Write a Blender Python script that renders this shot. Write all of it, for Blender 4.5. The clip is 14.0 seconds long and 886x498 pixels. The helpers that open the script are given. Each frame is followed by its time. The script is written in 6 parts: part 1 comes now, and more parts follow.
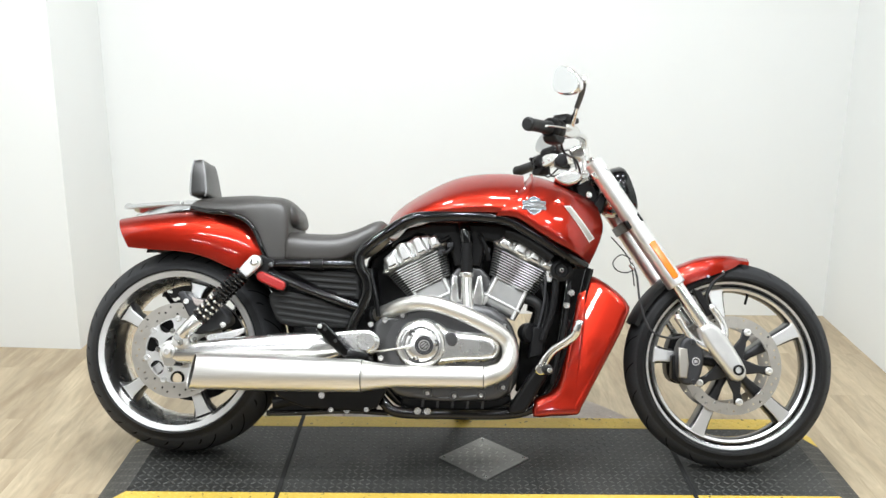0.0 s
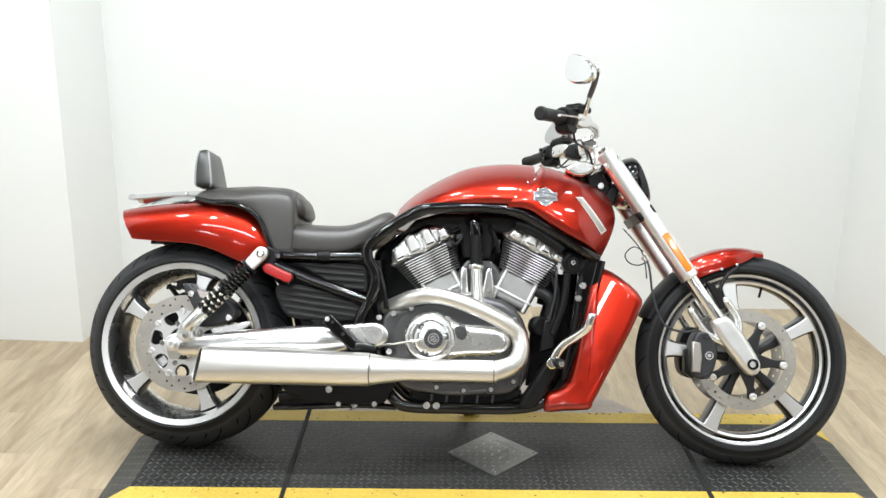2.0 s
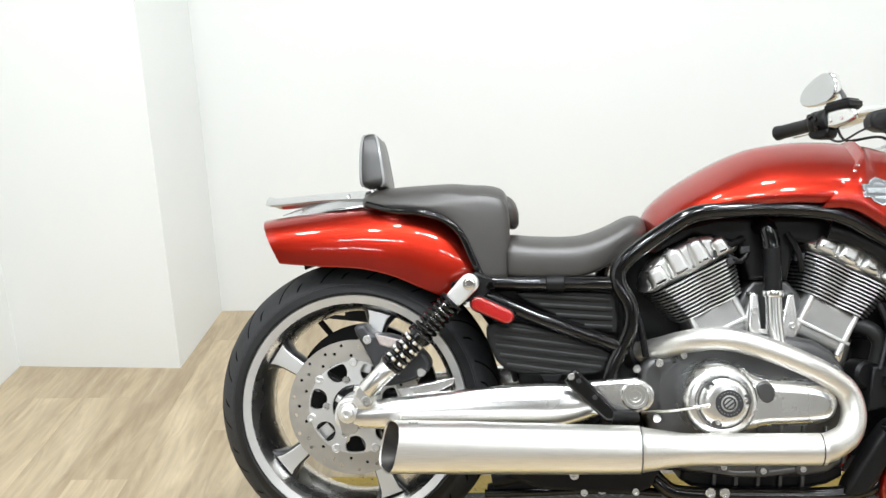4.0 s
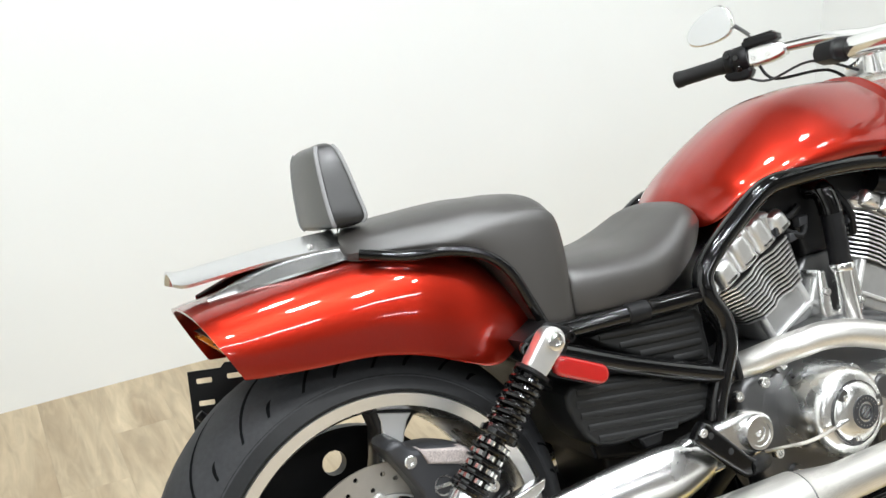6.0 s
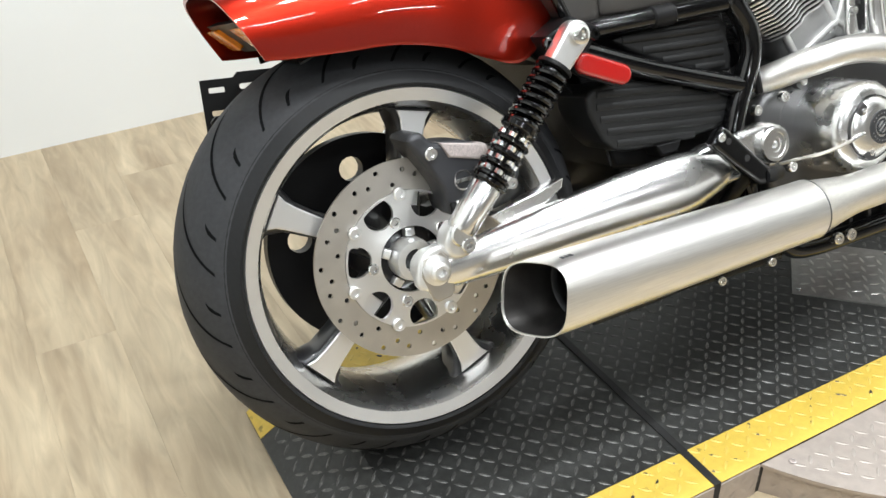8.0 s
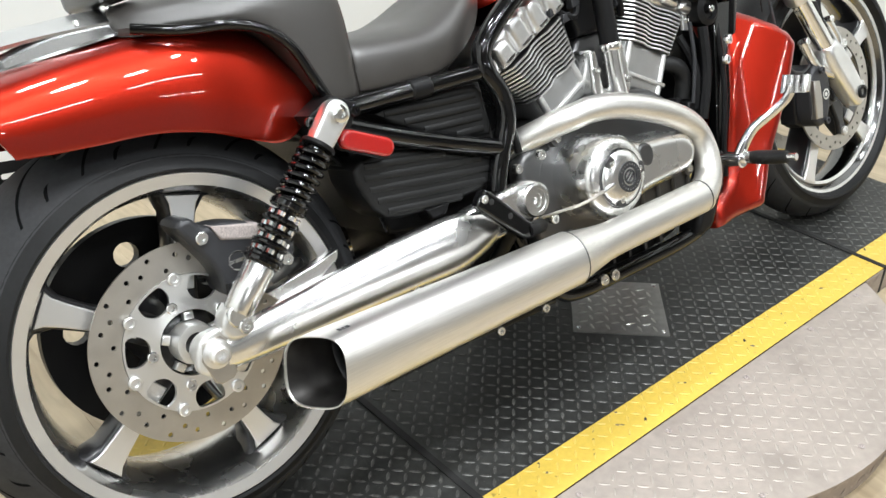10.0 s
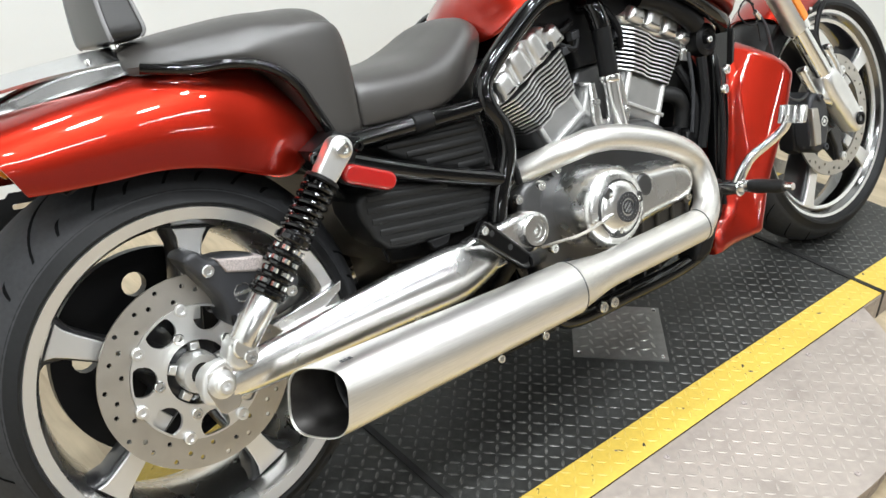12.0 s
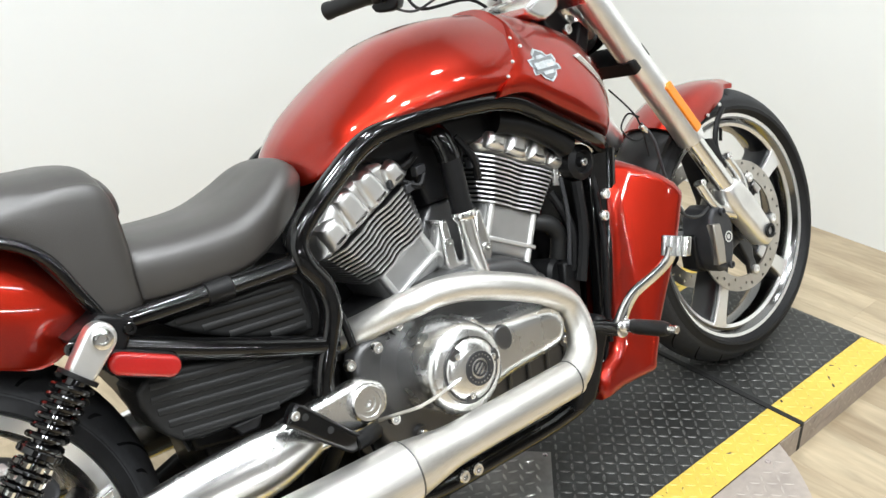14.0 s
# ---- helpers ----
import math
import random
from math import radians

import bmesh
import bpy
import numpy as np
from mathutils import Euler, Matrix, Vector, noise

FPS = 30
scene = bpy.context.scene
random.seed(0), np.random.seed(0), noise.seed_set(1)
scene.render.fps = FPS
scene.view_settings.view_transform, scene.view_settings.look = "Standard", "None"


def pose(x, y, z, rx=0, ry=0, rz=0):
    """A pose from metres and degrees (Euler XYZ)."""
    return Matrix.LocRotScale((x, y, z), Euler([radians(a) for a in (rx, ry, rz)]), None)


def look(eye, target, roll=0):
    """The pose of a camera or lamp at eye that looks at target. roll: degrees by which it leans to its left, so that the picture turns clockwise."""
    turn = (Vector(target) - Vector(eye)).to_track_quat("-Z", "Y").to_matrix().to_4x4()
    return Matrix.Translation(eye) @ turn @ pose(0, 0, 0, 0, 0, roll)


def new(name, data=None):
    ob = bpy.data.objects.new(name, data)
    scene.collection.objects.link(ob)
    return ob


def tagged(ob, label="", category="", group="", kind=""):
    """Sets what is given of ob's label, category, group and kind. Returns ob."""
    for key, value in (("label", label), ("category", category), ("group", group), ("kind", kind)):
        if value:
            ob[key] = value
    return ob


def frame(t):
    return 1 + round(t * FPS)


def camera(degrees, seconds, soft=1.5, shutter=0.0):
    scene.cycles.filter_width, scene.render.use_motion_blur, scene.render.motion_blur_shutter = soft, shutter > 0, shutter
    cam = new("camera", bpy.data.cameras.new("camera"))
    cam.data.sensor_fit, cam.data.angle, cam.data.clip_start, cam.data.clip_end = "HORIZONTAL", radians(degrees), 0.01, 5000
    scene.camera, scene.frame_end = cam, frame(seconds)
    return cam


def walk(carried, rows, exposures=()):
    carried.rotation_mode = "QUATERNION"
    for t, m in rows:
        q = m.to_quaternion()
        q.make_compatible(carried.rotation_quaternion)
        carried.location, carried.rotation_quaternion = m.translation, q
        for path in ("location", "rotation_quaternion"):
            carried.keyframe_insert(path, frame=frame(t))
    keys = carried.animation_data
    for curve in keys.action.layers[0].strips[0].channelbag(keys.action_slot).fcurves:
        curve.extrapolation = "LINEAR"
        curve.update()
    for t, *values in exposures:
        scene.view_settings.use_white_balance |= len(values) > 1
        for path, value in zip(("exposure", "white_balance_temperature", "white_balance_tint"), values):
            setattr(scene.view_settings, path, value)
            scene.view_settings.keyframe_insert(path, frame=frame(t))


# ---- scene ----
cam = camera(51.1, 14.0)
PATH = [
    (0, (0.8076, -2.6901, 1.3952), (0.8056, -0.7585, 0.8768), 0.39),
    (0.5, (0.8009, -2.6886, 1.3888), (0.7909, -0.7565, 0.8725), 0.40),
    (1, (0.8006, -2.6901, 1.3841), (0.7852, -0.7599, 0.8604), 0.09),
    (1.5, (0.8023, -2.6777, 1.3866), (0.7855, -0.7461, 0.8682), 0.07),
    (2, (0.7793, -2.6453, 1.3787), (0.7776, -0.7175, 0.8461), 0.48),
    (2.5, (0.729, -2.5616, 1.3681), (0.7632, -0.6537, 0.7692), -1.24),
    (3, (0.665, -2.3439, 1.3302), (0.6651, -0.4553, 0.6721), -0.77),
    (3.5, (0.5076, -2.0715, 1.3448), (0.333, -0.1844, 0.7058), 0.51),
    (4, (0.2447, -1.8115, 1.3168), (0.187, 0.0823, 0.6764), -1.56),
    (4.2, (0.1336, -1.7184, 1.318), (0.1752, 0.1547, 0.6183), -2.67),
    (6.3, (-0.4525, -0.953, 1.1926), (0.4692, 0.6516, 0.4339), -2.76),
    (6.5, (-0.457, -0.9532, 1.1618), (0.4629, 0.6267, 0.3509), -3.05),
    (7, (-0.4773, -0.9753, 1.1277), (0.4061, 0.5903, 0.2512), -3.52),
    (7.5, (-0.4946, -0.9892, 1.0983), (0.3307, 0.5319, 0.0957), -2.61),
    (8, (-0.5007, -1.0069, 1.0922), (0.2878, 0.4663, -0.0068), -1.49),
    (8.5, (-0.4806, -1.0097, 1.1073), (0.4105, 0.3922, -0.0066), -0.53),
    (9, (-0.4504, -1.0344, 1.1366), (0.5422, 0.3067, 0.0338), -1.35),
    (9.2, (-0.4444, -1.0383, 1.1374), (0.6149, 0.2665, 0.0532), -1.04),
    (11.3, (-0.4521, -1.0725, 1.2018), (0.6933, 0.2419, 0.2219), 0.92),
    (11.5, (-0.4508, -1.0699, 1.2078), (0.6987, 0.2437, 0.2316), 1.04),
    (12, (-0.4467, -1.0642, 1.1951), (0.6721, 0.2491, 0.1834), 0.41),
    (12.5, (-0.4447, -1.0613, 1.1894), (0.6833, 0.268, 0.2094), 0.06),
    (13, (-0.4286, -1.0569, 1.2026), (0.7307, 0.2395, 0.215), 0.63),
    (13.5, (-0.3474, -1.0373, 1.2246), (0.9026, 0.2143, 0.2912), 0.80),
    (14, (-0.0782, -1.0238, 1.2471), (1.0981, 0.312, 0.3349), -0.65),
]
LEVELS = [(0, 0.02), (4.2, 0.06), (6.5, 0.07), (9.2, 0.02), (11.4, -0.03), (13.0, 0.04), (14, 0.06)]
walk(cam, [(t, look(eye, target, roll)) for t, eye, target, roll in PATH], LEVELS)

# ---- light: ceiling lamps of the showroom, plus two added fill lamps ----
world = bpy.data.worlds.new("world")
scene.world = world
world.use_nodes = True
world.node_tree.nodes["Background"].inputs["Color"].default_value = (0.9, 0.95, 1.0, 1)
world.node_tree.nodes["Background"].inputs["Strength"].default_value = 0.05
CEIL = 3.05
LAMP_WHITE = (0.935, 0.975, 1.0)


def area_lamp(name, place, size, size_y, power, shape="RECTANGLE", target=None):
    data = bpy.data.lights.new(name, "AREA")
    data.shape, data.size, data.energy, data.color = shape, size, power, LAMP_WHITE
    if shape == "RECTANGLE":
        data.size_y = size_y
    ob = new(name, data)
    ob.matrix_world = look(place, target or (place[0] + 0.0001, place[1], 0))
    return tagged(ob, "bright white ceiling lamp, some added as fill", "lamp", kind="structure")


SPOTS = ((-0.95, -0.75, 15), (-0.3, -1.25, 20), (0.25, -0.7, 20), (0.75, -1.3, 20), (1.2, -0.75, 20), (1.75, -1.25, 9), (2.15, -0.7, 4), (0.1, 0.35, 16), (1.0, 0.35, 16), (1.9, 0.35, 7))
for x, y, power in SPOTS:
    area_lamp("spot_lamp", (x, y, CEIL - 0.06), 0.20, 0.20, power, "DISK")
# The last two are added fill, out of view, to brighten polished parts.
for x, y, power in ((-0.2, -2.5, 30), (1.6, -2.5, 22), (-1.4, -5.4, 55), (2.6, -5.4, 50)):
    area_lamp("tube_and_fill_lamp", (x, y, CEIL - 0.07), 1.5, 0.07, power)

# ---- materials ----
def material(name, colour, rough=0.5, metal=0.0, coat=0.0, coat_rough=0.05, vary=0.0, vary_scale=6.0, grain=0.0, grain_scale=200.0,
             bump=0.0, bump_scale=150.0, rough_vary=0.0, stretch=(1, 1, 1), spec=0.5, flake=0.0):
    """A principled material with colour drift at two scales, uneven gloss and fine relief, in object space."""
    m = bpy.data.materials.new(name)
    m.use_nodes = True
    nt = m.node_tree
    n, l = nt.nodes, nt.links
    p = n["Principled BSDF"]
    p.inputs["Base Color"].default_value = (*colour, 1)
    p.inputs["Roughness"].default_value = rough
    p.inputs["Metallic"].default_value = metal
    p.inputs["Coat Weight"].default_value = coat
    p.inputs["Coat Roughness"].default_value = coat_rough
    p.inputs["Specular IOR Level"].default_value = spec
    at = n.new("ShaderNodeTexCoord")
    mp = n.new("ShaderNodeMapping")
    mp.inputs["Scale"].default_value = stretch
    l.new(at.outputs["Object"], mp.inputs["Vector"])

    def noise_tex(scale, detail=4.0):
        t = n.new("ShaderNodeTexNoise")
        t.inputs["Scale"].default_value, t.inputs["Detail"].default_value = scale, detail
        l.new(mp.outputs["Vector"], t.inputs["Vector"])
        return t

    last = None
    for amount, scale in ((vary, vary_scale), (grain, grain_scale)):
        if amount:
            t = noise_tex(scale)
            ramp = n.new("ShaderNodeMapRange")
            ramp.inputs["From Min"].default_value, ramp.inputs["From Max"].default_value = 0.3, 0.7
            ramp.inputs["To Min"].default_value, ramp.inputs["To Max"].default_value = 1 - amount, 1 + amount
            l.new(t.outputs["Fac"], ramp.inputs["Value"])
            mul = n.new("ShaderNodeMix")
            mul.data_type, mul.blend_type = "RGBA", "MULTIPLY"
            mul.inputs["Factor"].default_value = 1.0
            mul.inputs["A"].default_value = (*colour, 1)
            if last:
                l.new(last, mul.inputs["A"])
            l.new(ramp.outputs["Result"], mul.inputs["B"])
            last = mul.outputs["Result"]
    if last:
        l.new(last, p.inputs["Base Color"])
    if rough_vary:
        t = noise_tex(vary_scale * 2.3)
        ramp = n.new("ShaderNodeMapRange")
        ramp.inputs["To Min"].default_value, ramp.inputs["To Max"].default_value = max(rough - rough_vary, 0.02), rough + rough_vary
        l.new(t.outputs["Fac"], ramp.inputs["Value"])
        l.new(ramp.outputs["Result"], p.inputs["Roughness"])
    if bump:
        t = noise_tex(bump_scale, 3.0)
        b = n.new("ShaderNodeBump")
        b.inputs["Strength"].default_value, b.inputs["Distance"].default_value = bump, 0.002
        l.new(t.outputs["Fac"], b.inputs["Height"])
        l.new(b.outputs["Normal"], p.inputs["Normal"])
    return m


def scuffs(m, colour, scale, start, stop, strength=1.0):
    """Lays worn or dusty flecks of another colour over a material."""
    nt = m.node_tree
    n, l = nt.nodes, nt.links
    goal = n["Principled BSDF"].inputs["Base Color"]
    at, t, ramp, mix = n.new("ShaderNodeTexCoord"), n.new("ShaderNodeTexNoise"), n.new("ShaderNodeMapRange"), n.new("ShaderNodeMix")
    t.inputs["Scale"].default_value, t.inputs["Detail"].default_value = scale, 3.0
    ramp.inputs["From Min"].default_value, ramp.inputs["From Max"].default_value, ramp.inputs["To Max"].default_value = start, stop, strength
    mix.data_type = "RGBA"
    mix.inputs["B"].default_value = (*colour, 1)
    mix.inputs["A"].default_value = goal.default_value
    if goal.links:
        l.new(goal.links[0].from_socket, mix.inputs["A"])
    l.new(at.outputs["Object"], t.inputs["Vector"])
    l.new(t.outputs["Fac"], ramp.inputs["Value"])
    l.new(ramp.outputs["Result"], mix.inputs["Factor"])
    l.new(mix.outputs["Result"], goal)
    return m


RED = material("candy_red_paint", (0.365, 0.0170, 0.0064), 0.35, 0.93, 0.9, 0.03, vary=0.06, vary_scale=5, grain=0.10, grain_scale=900)
BLACK_GLOSS = material("gloss_black_paint", (0.003, 0.003, 0.0032), 0.10, 0, 0.35, 0.03, rough_vary=0.04, spec=0.35)
BLACK_SATIN = material("satin_black", (0.007, 0.007, 0.0075), 0.40, 0, vary=0.15, rough_vary=0.1, bump=0.05, bump_scale=400, spec=0.22)
BLACK_PLASTIC = material("black_plastic", (0.012, 0.0122, 0.0124), 0.46, 0, vary=0.12, vary_scale=14, bump=0.12, bump_scale=900, spec=0.3)
GREY_PAINT = material("dark_grey_cast_metal", (0.042, 0.043, 0.047), 0.42, 0.35, vary=0.1, bump=0.1, bump_scale=500)
TREAD = material("dusty_tread_rubber", (0.029, 0.030, 0.0325), 0.66, 0, vary=0.14, vary_scale=7, grain=0.12, grain_scale=140, rough_vary=0.1, bump=0.1, bump_scale=260, spec=0.3)
RUBBER = material("tyre_rubber", (0.010, 0.0102, 0.011), 0.60, 0, spec=0.3, vary=0.16, vary_scale=9, grain=0.1, grain_scale=160, rough_vary=0.1, bump=0.08, bump_scale=300)
VINYL = material("seat_vinyl", (0.027, 0.0238, 0.0212), 0.40, 0, spec=1.0, vary=0.12, vary_scale=8, bump=0.16, bump_scale=700, rough_vary=0.06)
CHROME = material("chrome", (0.86, 0.86, 0.85), 0.14, 1.0, vary=0.03, rough_vary=0.03)
POLISHED = material("polished_aluminium", (0.86, 0.86, 0.85), 0.25, 1.0, vary=0.06, vary_scale=10, rough_vary=0.08)
BRUSHED = material("brushed_steel", (0.80, 0.785, 0.75), 0.38, 0.95, vary=0.05, vary_scale=5, grain=0.06, grain_scale=60, rough_vary=0.05, stretch=(0.3, 9, 9))
CAST = material("cast_aluminium", (0.83, 0.83, 0.82), 0.44, 0.9, vary=0.10, vary_scale=16, bump=0.12, bump_scale=450, rough_vary=0.08)
DISC_STEEL = material("brake_disc_steel", (0.53, 0.505, 0.465), 0.42, 1.0, vary=0.08, vary_scale=24, rough_vary=0.06)
RIM_DARK = material("dark_wheel_paint", (0.02, 0.02, 0.022), 0.3, 0.2, 0.3, 0.1)
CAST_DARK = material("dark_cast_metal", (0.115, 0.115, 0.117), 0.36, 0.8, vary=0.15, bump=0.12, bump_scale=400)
DARK_CASE = material("blackened_cast_case", (0.095, 0.095, 0.096), 0.34, 0.6, vary=0.15, bump=0.1, bump_scale=400)
RACK_METAL = material("dull_polished_rack", (0.66, 0.665, 0.67), 0.24, 1.0, vary=0.05, vary_scale=12, rough_vary=0.05)
BARREL = material("grey_cast_barrel", (0.44, 0.44, 0.435), 0.44, 0.8, vary=0.12, vary_scale=16, bump=0.12, bump_scale=450, rough_vary=0.08)
ADDED_HALL_GREY = material("added_hall_grey", (0.58, 0.575, 0.565), 0.7, vary=0.05, vary_scale=1.0)
CEILING_PAINT = material("dark_ceiling_paint", (0.14, 0.14, 0.142), 0.8, vary=0.05, vary_scale=1.0)
BADGE_GREY = material("badge_enamel", (0.20, 0.21, 0.22), 0.35, 0.3)
RIM_BRIGHT = material("machined_wheel_face", (0.90, 0.90, 0.895), 0.34, 0.95, vary=0.04, rough_vary=0.05)
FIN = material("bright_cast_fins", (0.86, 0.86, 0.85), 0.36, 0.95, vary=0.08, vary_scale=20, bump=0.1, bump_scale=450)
KNURL = material("knurled_metal", (0.50, 0.44, 0.42), 0.55, 0.5, grain=0.35, grain_scale=700, bump=0.6, bump_scale=900)
COVER_SHINE = material("mirror_polished_cover", (0.86, 0.86, 0.85), 0.27, 1.0, vary=0.05, vary_scale=9, rough_vary=0.06)
MIRROR = material("mirror_glass", (0.64, 0.645, 0.65), 0.05, 1.0)
ORANGE = material("orange_reflector", (0.85, 0.24, 0.01), 0.2, 0, 0.6, bump=0.3, bump_scale=500)
RED_LENS = material("red_reflector", (0.38, 0.008, 0.006), 0.18, 0, 0.8, bump=0.25, bump_scale=400)
SILVER_BADGE = material("silver_badge", (0.62, 0.66, 0.70), 0.25, 0.9, vary=0.2, vary_scale=90)
WHITE_PAINT = material("white_wall_paint", (0.785, 0.80, 0.79), 0.6, 0, vary=0.015, vary_scale=1.2, bump=0.05, bump_scale=120)
DECK_BLACK = material("black_painted_deck", (0.028, 0.0285, 0.027), 0.46, 0.0, spec=0.40, vary=0.32, vary_scale=3.5, grain=0.25, grain_scale=70, rough_vary=0.12, bump=0.2, bump_scale=120)
TREAD_WORN = material("worn_black_tread", (0.095, 0.095, 0.09), 0.40, 0.4, vary=0.35, vary_scale=5, grain=0.3, grain_scale=120, rough_vary=0.1)
YELLOW = material("yellow_line_paint", (0.69, 0.485, 0.080), 0.5, 0, vary=0.07, vary_scale=5, grain=0.06, grain_scale=90, rough_vary=0.1, bump=0.1, bump_scale=160)
YELLOW_TREAD = scuffs(material("worn_yellow_tread", (0.73, 0.53, 0.11), 0.42, 0, vary=0.07, vary_scale=5), (0.03, 0.028, 0.025), 38, 0.605, 0.64)
scuffs(YELLOW, (0.16, 0.11, 0.03), 55, 0.66, 0.74, 0.7)
scuffs(DECK_BLACK, (0.13, 0.128, 0.12), 170, 0.66, 0.76, 0.6)
scuffs(TREAD_WORN, (0.30, 0.295, 0.28), 120, 0.60, 0.74, 0.6)
PLATE = material("bare_tread_plate", (0.44, 0.385, 0.345), 0.54, 0.5, vary=0.12, vary_scale=4, grain=0.08, grain_scale=60, rough_vary=0.1, bump=0.1, bump_scale=150)
PLATE_TREAD = material("bright_tread", (0.465, 0.415, 0.375), 0.50, 0.5, vary=0.1, vary_scale=6)
COVER_METAL = material("grey_cover_plate", (0.33, 0.325, 0.31), 0.42, 0.8, vary=0.12, vary_scale=6, grain=0.1, grain_scale=80, rough_vary=0.1)
COVER_TREAD = material("grey_cover_tread", (0.55, 0.545, 0.52), 0.34, 0.9, vary=0.12, vary_scale=9)
scuffs(PLATE, (0.27, 0.235, 0.205), 7, 0.60, 0.74, 0.45)
# Also painted as shade: the core between the fins and the peg holes.
DARK_GAP = material("dark_rubber_and_gap_shade", (0.012, 0.012, 0.012), 0.8)


def wood_material():
    m = bpy.data.materials.new("laminate_oak_planks")
    m.use_nodes = True
    nt = m.node_tree
    n, l = nt.nodes, nt.links
    p = n["Principled BSDF"]
    p.inputs["Roughness"].default_value = 0.42
    at, info = n.new("ShaderNodeTexCoord"), n.new("ShaderNodeObjectInfo")
    shift = n.new("ShaderNodeVectorMath")
    shift.operation = "MULTIPLY_ADD"
    comb = n.new("ShaderNodeCombineXYZ")
    l.new(info.outputs["Random"], comb.inputs["X"])
    l.new(info.outputs["Random"], comb.inputs["Z"])
    shift.inputs[1].default_value = (37, 11, 53)
    l.new(comb.outputs["Vector"], shift.inputs[0])
    l.new(at.outputs["Object"], shift.inputs[2])
    mp = n.new("ShaderNodeMapping")
    mp.inputs["Scale"].default_value = (8, 1.2, 8)
    l.new(shift.outputs["Vector"], mp.inputs["Vector"])
    t1, t2 = n.new("ShaderNodeTexNoise"), n.new("ShaderNodeTexNoise")
    t1.inputs["Scale"].default_value, t1.inputs["Detail"].default_value, t1.inputs["Distortion"].default_value = 1.0, 6, 0.9
    t2.inputs["Scale"].default_value, t2.inputs["Detail"].default_value, t2.inputs["Distortion"].default_value = 4.2, 6, 1.6
    for t in (t1, t2):
        l.new(mp.outputs["Vector"], t.inputs["Vector"])
    ramp = n.new("ShaderNodeValToRGB")
    ramp.color_ramp.elements[0].position, ramp.color_ramp.elements[0].color = 0.27, (0.30, 0.225, 0.14, 1)
    ramp.color_ramp.elements[1].position, ramp.color_ramp.elements[1].color = 0.66, (0.535, 0.44, 0.30, 1)
    l.new(t1.outputs["Fac"], ramp.inputs["Fac"])
    fine = n.new("ShaderNodeMapRange")
    fine.inputs["To Min"].default_value, fine.inputs["To Max"].default_value = 0.62, 1.30
    l.new(t2.outputs["Fac"], fine.inputs["Value"])
    tone = n.new("ShaderNodeMapRange")
    tone.inputs["To Min"].default_value, tone.inputs["To Max"].default_value = 0.97, 1.03
    l.new(info.outputs["Random"], tone.inputs["Value"])
    mul = n.new("ShaderNodeMath")
    mul.operation = "MULTIPLY"
    l.new(fine.outputs["Result"], mul.inputs[0])
    l.new(tone.outputs["Result"], mul.inputs[1])
    mix = n.new("ShaderNodeMix")
    mix.data_type, mix.blend_type = "RGBA", "MULTIPLY"
    mix.inputs["Factor"].default_value = 1
    l.new(ramp.outputs["Color"], mix.inputs["A"])
    l.new(mul.outputs["Value"], mix.inputs["B"])
    l.new(mix.outputs["Result"], p.inputs["Base Color"])
    b = n.new("ShaderNodeBump")
    b.inputs["Strength"].default_value, b.inputs["Distance"].default_value = 0.15, 0.001
    l.new(t2.outputs["Fac"], b.inputs["Height"])
    l.new(b.outputs["Normal"], p.inputs["Normal"])
    return m


WOOD = wood_material()

# ---- mesh helpers ----
def part(name, bm, mat, parent=None, label="", smooth=True, angle=40):
    """Links a bmesh as one mesh object under parent."""
    bmesh.ops.recalc_face_normals(bm, faces=bm.faces)
    me = bpy.data.meshes.new(name)
    bm.to_mesh(me)
    bm.free()
    me.materials.append(mat)
    if smooth:
        me.shade_smooth()
        me.set_sharp_from_angle(angle=radians(angle))
    ob = new(name, me)
    if parent is not None:
        ob.parent = parent
    if label:
        tagged(ob, label)
    return ob


def smooth_path(points, steps=6, closed=False):
    """A Catmull-Rom line through the points (tuples of any length)."""
    pts = [np.array(p, float) for p in points]
    n = len(pts)
    out = []
    for i in range(n if closed else n - 1):
        if closed:
            a, b, c, d = (pts[(i + k) % n] for k in (-1, 0, 1, 2))
        else:
            a, b, c, d = pts[max(i - 1, 0)], pts[i], pts[i + 1], pts[min(i + 2, n - 1)]
        for k in range(steps):
            t = k / steps
            out.append(0.5 * (2 * b + (c - a) * t + (2 * a - 5 * b + 4 * c - d) * t * t + (3 * b - a - 3 * c + d) * t ** 3))
    if not closed:
        out.append(pts[-1])
    return out


def bridge(bm, rings, closed=True, cap=True, around=False):
    """Faces between rings of vertices."""
    rows = [[bm.verts.new(p) for p in r] for r in rings]
    n = len(rows[0])
    pairs = list(zip(rows, rows[1:])) + ([(rows[-1], rows[0])] if around else [])
    for a, b in pairs:
        for i in range(n if closed else n - 1):
            j = (i + 1) % n
            bm.faces.new((a[i], a[j], b[j], b[i]))
    if cap and closed and not around:
        bm.faces.new(rows[0][::-1])
        bm.faces.new(rows[-1])
    return rows


